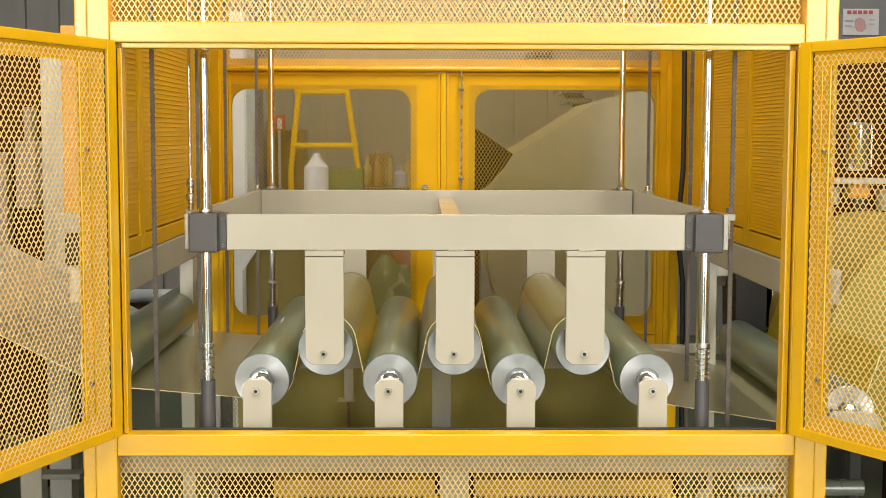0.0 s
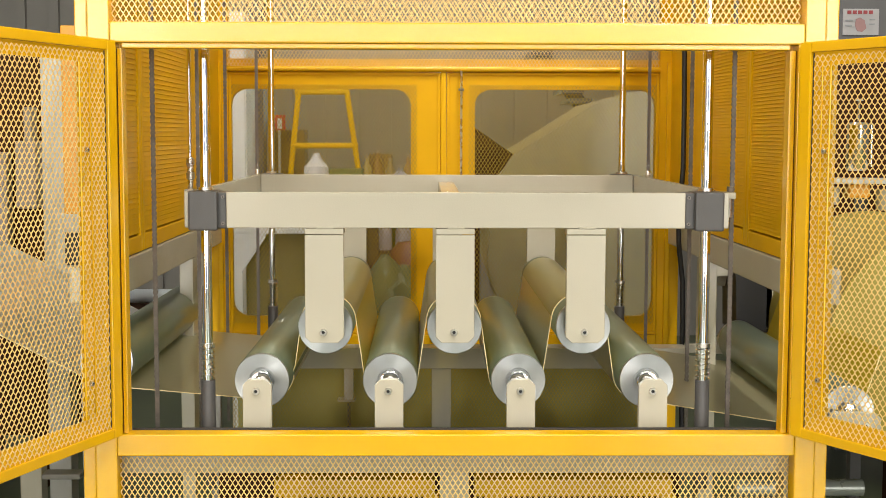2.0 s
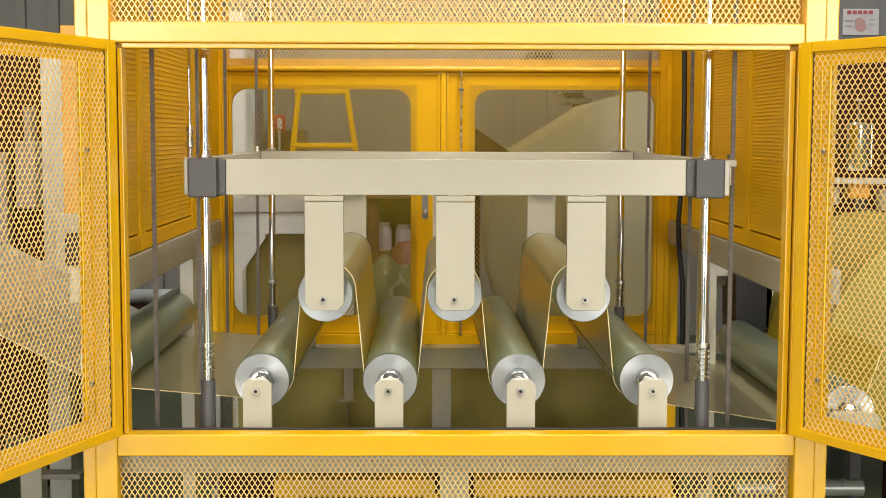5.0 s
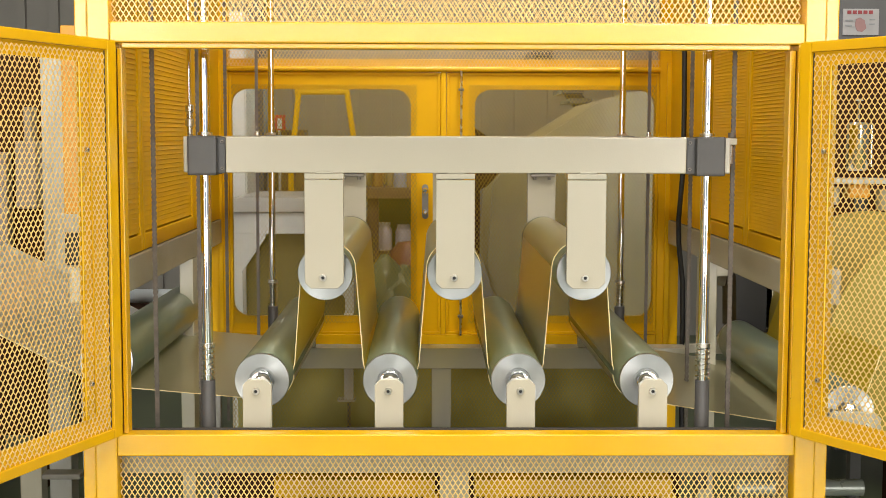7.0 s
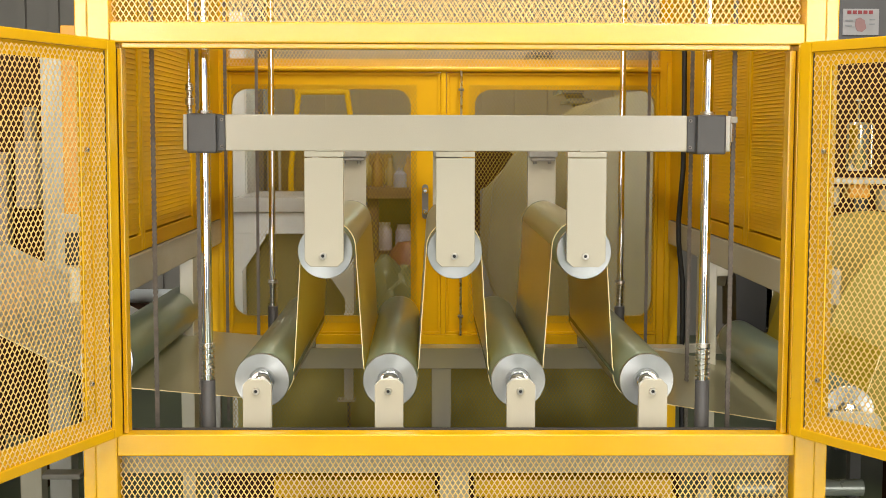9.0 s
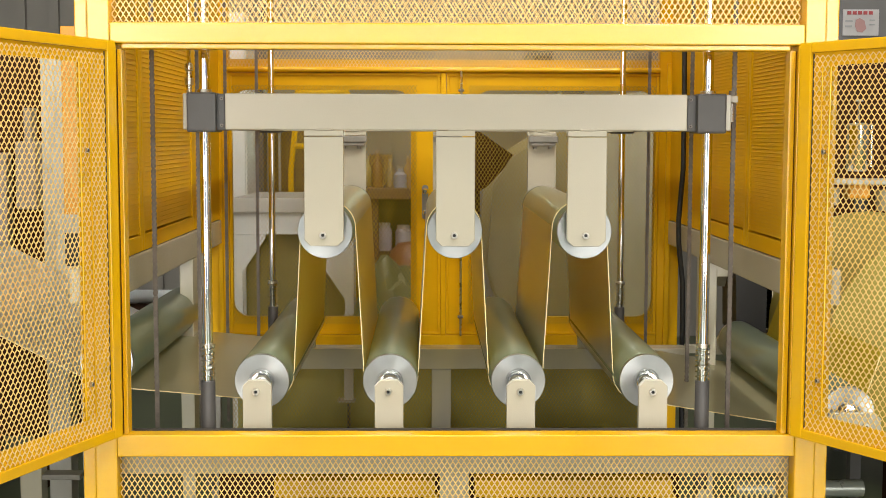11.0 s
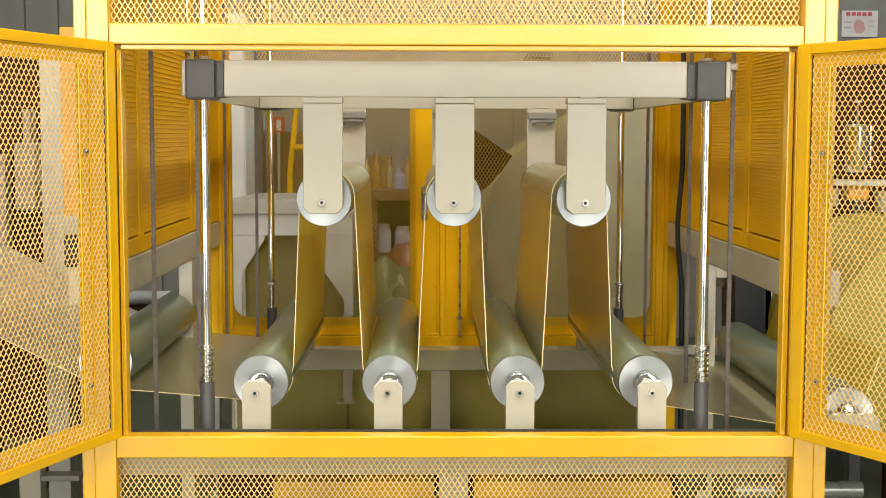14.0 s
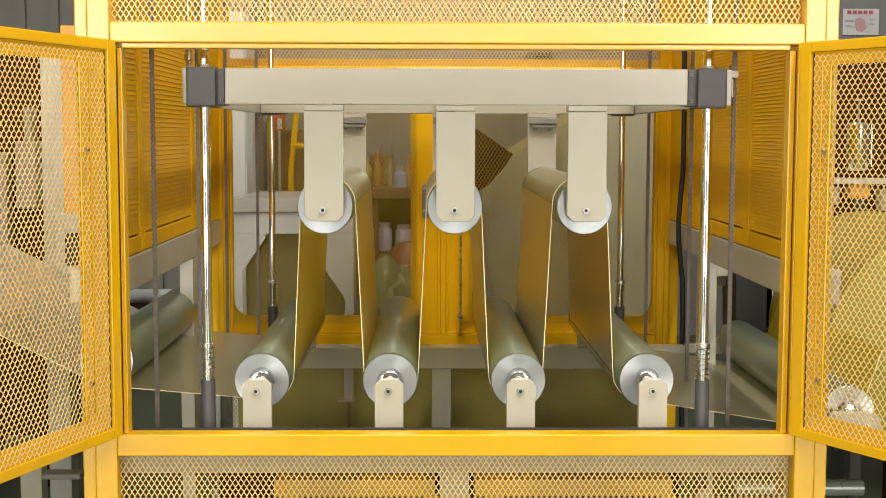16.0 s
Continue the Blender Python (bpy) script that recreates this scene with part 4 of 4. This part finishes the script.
for q in ((-0.83, -0.56, 6.95, 7.3, 0.0, 0.50), (-0.82, -0.57, 6.96, 7.3, 0.5045, 1.02), (-0.81, -0.60, 6.97, 7.25, 1.0245, 1.36), (-0.80, -0.64, 6.98, 7.2, 1.3645, 1.565),
          (-0.36, -0.12, 6.7, 7.0, 0.0, 0.62), (-0.35, -0.13, 6.71, 6.98, 0.6245, 1.12), (-0.29, -0.17, 6.72, 6.95, 1.1245, 1.44)):
    carton(*q)
crate = thing("green_crate", "dull green plastic crate on the white bench", "crate")
GREEN = paint("green_crate_plastic", (0.10, 0.14, 0.05), 0.5, 0, 0.15, 12)
for q in ((-0.483, -0.2855, 6.02, 6.03, 1.2725, 1.385), (-0.483, -0.2855, 6.24, 6.25, 1.2725, 1.385), (-0.483, -0.473, 6.0305, 6.2395, 1.2725, 1.385), (-0.2955, -0.2855, 6.0305, 6.2395, 1.2725, 1.385)):
    part("side", box(*q, 0.002), GREEN, crate)
part("base", box(-0.4725, -0.296, 6.0305, 6.2395, 1.2725, 1.28, 0.001), GREEN, crate)
sack = thing("green_sack", "pale green plastic sack on the floor", "sack")
bm = bmesh.new()
bmesh.ops.create_icosphere(bm, subdivisions=4, radius=1.0)
for v in bm.verts:
    n = noise.noise(v.co * 2.3) * 0.14 + noise.noise(v.co * 6.0) * 0.06
    v.co = v.co * (1 + n)
    v.co = Vector((v.co.x * 0.17, v.co.y * 0.16, max(v.co.z, -0.8) * 0.42 + 0.336))
sk = part("bag", bm, paint("green_plastic_sheet", (0.20, 0.22, 0.10), 0.35, 0, 0.15, 9, 0.2, 40), sack, "", True)
sk.location = (-0.149, 5.60, 0.25)
part("pallet", box(-0.271, -0.015, 5.40, 5.80, 0.0, 0.2495, 0.01), WOOD, sack)
drum = thing("red_drum", "dull red plastic drum", "drum")
part("body", lathe([(0, 0), (0, 0.10), (0.02, 0.11), (0.5, 0.11), (0.52, 0.10), (0.94, 0.095), (1.02, 0.08), (1.055, 0.045), (1.063, 0)], "Z", (-0.075, 5.95, 0), 28), paint("dull_red_plastic", (0.27, 0.10, 0.05), 0.45), drum, "", True)
hood = thing("winder_hood", "large cream sheet hood of the next machine", "machine hood")
part("side_sheet", extrude_outline([(0.365, 1.454), (0.726, 1.682), (1.002, 1.758), (1.021, 0.706), (0.358, 0.706), (0.265, 0.995), (0.287, 1.330)], 5.50, 5.53), paint("cream_hood", (0.36, 0.345, 0.23), 0.4, 0, 0.12, 3, 0.1, 60), hood)
part("back_sheet", extrude_outline([(0.365, 1.454), (0.726, 1.682), (1.002, 1.758), (1.021, 0.706), (0.358, 0.706), (0.265, 0.995), (0.287, 1.330)], 6.30, 6.33), paint("cream_hood_back", (0.42, 0.37, 0.22), 0.4), hood)
for x in (0.378, 0.941):
    for y in (5.50, 6.25):
        part("leg", box(x, x + 0.06, y, y + 0.06, 0, 0.7055, 0.004), CREAM, hood)
wedge = thing("brown_cover", "dark brown angled cover plate of the next machine", "cover")
part("plate", extrude_outline([(0.174, 1.614), (0.409, 1.452), (0.282, 1.314), (0.124, 1.237), (0.123, 1.614)], 5.90, 5.95), BROWN, wedge)
part("stand", box(0.137, 0.252, 5.951, 6.0, 0, 1.314, 0.004), BROWN, wedge)
stair = thing("roof_truss", "dark steel stair stringer high in the hall", "stair")
part("stringer", tube_path([(0.741, 8.5, 2.068), (1.038, 8.5, 1.706)], 0.05), DARK, stair)
for k in range(7):
    f = k / 6
    xk, zk = 0.741 * (1 - f) + 1.038 * f, 2.068 * (1 - f) + 1.706 * f
    part("tread", box(xk - 0.12, xk + 0.02, 8.3, 8.9, zk + 0.04, zk + 0.07, 0.003), DARK, stair)
part("post", box(1.038 - 0.04, 1.038 + 0.04, 8.46, 8.54, 0, 1.706, 0.003), DARK, stair)

# Upright panel added in place of the olive floor seen through the mesh.
floor_panel = thing("floor_skirt", "dull olive panel standing in for the floor behind the guard", "panel")
OLIVE = paint("olive_floor_tone", (0.29, 0.295, 0.115), 0.55, 0, 0.12, 3, 0.08, 80)
part("panel", box(-0.685, 0.822, 4.74, 4.76, 0.03, 0.715, 0.003), OLIVE, floor_panel)
part("foot", box(-0.60, -0.54, 4.7605, 4.86, 0.0, 0.10, 0.003), OLIVE, floor_panel)
part("foot", box(0.66, 0.72, 4.7605, 4.86, 0.0, 0.10, 0.003), OLIVE, floor_panel)
prop = thing("pale_prop", "pale grey steel prop with a square foot", "prop")
part("column", box(-0.291, -0.258, 4.68, 4.71, 0.587, 0.90, 0.002), GREY, prop)
part("foot_plate", box(-0.316, -0.252, 4.675, 4.738, 0.58, 0.586, 0.001), GREY, prop)
part("leg", box(-0.281, -0.269, 4.69, 4.70, 0, 0.58, 0.001), DARK, prop)

# ---- things seen under the side beams ----
pipe = thing("air_pipe", "pale blue painted pipe on a stand", "pipe")
part("tube", lathe([(-1.357, 0.028), (-0.941, 0.028)], "X", (0, 5.2, 0.901), 20), paint("pale_blue_paint", (0.50, 0.56, 0.62), 0.4), pipe, "", True)
part("stand", box(-1.325, -1.298, 5.18, 5.22, 0, 0.888, 0.003), GREY, pipe)
gusset = thing("floor_brace", "cream sloping plate brace of the inlet stand", "brace")
part("plate", extrude_outline([(-1.253, 0.970), (-1.092, 0.901), (-0.995, 0.848), (-0.996, 0.791), (-1.256, 0.791)], 4.80, 4.82), CREAM, gusset)
part("foot", box(-1.235, -1.202, 4.80, 4.85, 0, 0.7905, 0.002), CREAM, gusset)
motor = thing("motor_box", "black motor housing hung from the side beam", "motor")
part("body", extrude_outline([(1.016, 1.107), (1.134, 1.057), (1.138, 0.906), (1.021, 0.906)], 4.22, 4.42), BLACK, motor)
part("side_plate", box(1.135, 1.122, 4.22, 4.40, 0.921, 1.065, 0.004), CREAM, motor)
part("hanger", box(0.9455, 1.048, 4.30, 4.36, 1.08, 1.20, 0.004), CREAM, motor)
lampb = thing("work_light", "grey round work light on a steel arm", "work light")
part("head", lathe([(0, 0), (0, 0.018), (0.03, 0.045), (0.05, 0.05), (0.05, 0)], "Z", (1.016, 4.40, 1.04), 24), GREY, lampb, "", True)
part("arm", tube_path([(0.87, 4.40, 1.20), (1.015, 4.40, 1.069), (1.015, 4.40, 1.166)], 0.01), GREY, lampb)
hose = thing("black_hose", "black rubber air hose hanging along the guard", "hose")
part("hose", tube_path([(0.849, 4.30, 1.878), (0.852, 4.30, 1.621), (0.852, 4.30, 1.436), (0.84, 4.30, 1.268), (0.842, 4.30, 1.193), (0.857, 4.30, 1.061), (0.859, 4.30, 0.947), (0.859, 4.30, 0.795), (0.863, 4.30, 0.565)], 0.0085, 12), BLACK, hose, "", True)
orange = thing("yellow_beam", "yellow painted beam low behind the mesh", "beam")
part("beam", box(-0.457, 0.033, 3.90, 3.98, 0.447, 0.5, 0.004), YELLOW, orange)
part("beam", box(0.154, 0.759, 3.90, 3.98, 0.447, 0.5, 0.004), YELLOW, orange)
for x in (-0.431, -0.001, 0.188, 0.724):
    part("leg", box(x, x + 0.05, 3.91, 3.97, 0, 0.4465, 0.004), YELLOW, orange)

STEP, STRIPS = 0.030, 16
strip_first = film_part("film_strip", [(0, STEP / 2 + 0.00005), (0, -STEP / 2 - 0.00005)])
LEGS = [(0, 0, -1), (0, 1, 1), (1, 1, -1), (1, 2, 1), (2, 2, -1), (2, 3, 1)]
legs = []
for leg in range(6):
    row = []
    for k in range(STRIPS):
        o = strip_first if leg == 0 and k == 0 else copy_thing(strip_first, Matrix())
        o.parent = web
        row.append(o)
    legs.append(row)


def leg_pose(leg, k, rise):
    """The pose of the k-th strip of a leg, counted from the upper roller, when the carriage is lifted by rise."""
    u, l, side = LEGS[leg]
    ux, uz, lx, lz = UPPER_X[u], UP_Z0 + rise, LOWER_X[l], LOW_Z
    dx, dz = (lx - ux) * side, uz - lz
    dist = math.hypot(dx, dz)
    tilt = math.atan2(dx, dz) - math.asin(2 * RW / dist)
    length = math.sqrt(dist * dist - 4 * RW * RW)
    top = (RW * math.cos(tilt), RW * math.sin(tilt) + dz)
    way = (math.sin(tilt), -math.cos(tilt))
    inner = RW - 0.006

    def on(s):
        if s <= length:
            return top[0] + way[0] * s, top[1] + way[1] * s
        a = math.pi + tilt + (s - length) / inner
        return dx + inner * math.cos(a), inner * math.sin(a)

    (ax, az), (bx, bz) = on(k * STEP), on((k + 1) * STEP)
    ang = math.degrees(math.atan2(bx - ax, az - bz))
    return pose(ux + side * (ax + bx) / 2, 0, lz + (az + bz) / 2, 0, -ang * side, 0)


# ---- motion ----
RATE = 0.02575


def rise_at(t):
    return RATE * t if t <= 14.58 else RATE * 14.58 - RATE * (t - 14.58)


def motions():
    ts = [0.0, 3.0, 6.0, 9.0, 12.0, 14.0, 14.45, 14.58, 14.71, 15.2, 16.0]
    walk(carriage, [(t, pose(0, 0, rise_at(t))) for t in ts])
    for w in upper_wraps:
        walk(w, [(t, pose(0, 0, UP_Z0 + rise_at(t))) for t in ts])
    fine = [0.5 * i for i in range(29)] + [14.3, 14.58, 14.9, 15.4, 16.0]
    for leg in range(6):
        for k in range(STRIPS):
            walk(legs[leg][k], [(t, leg_pose(leg, k, rise_at(t))) for t in fine])


motions()
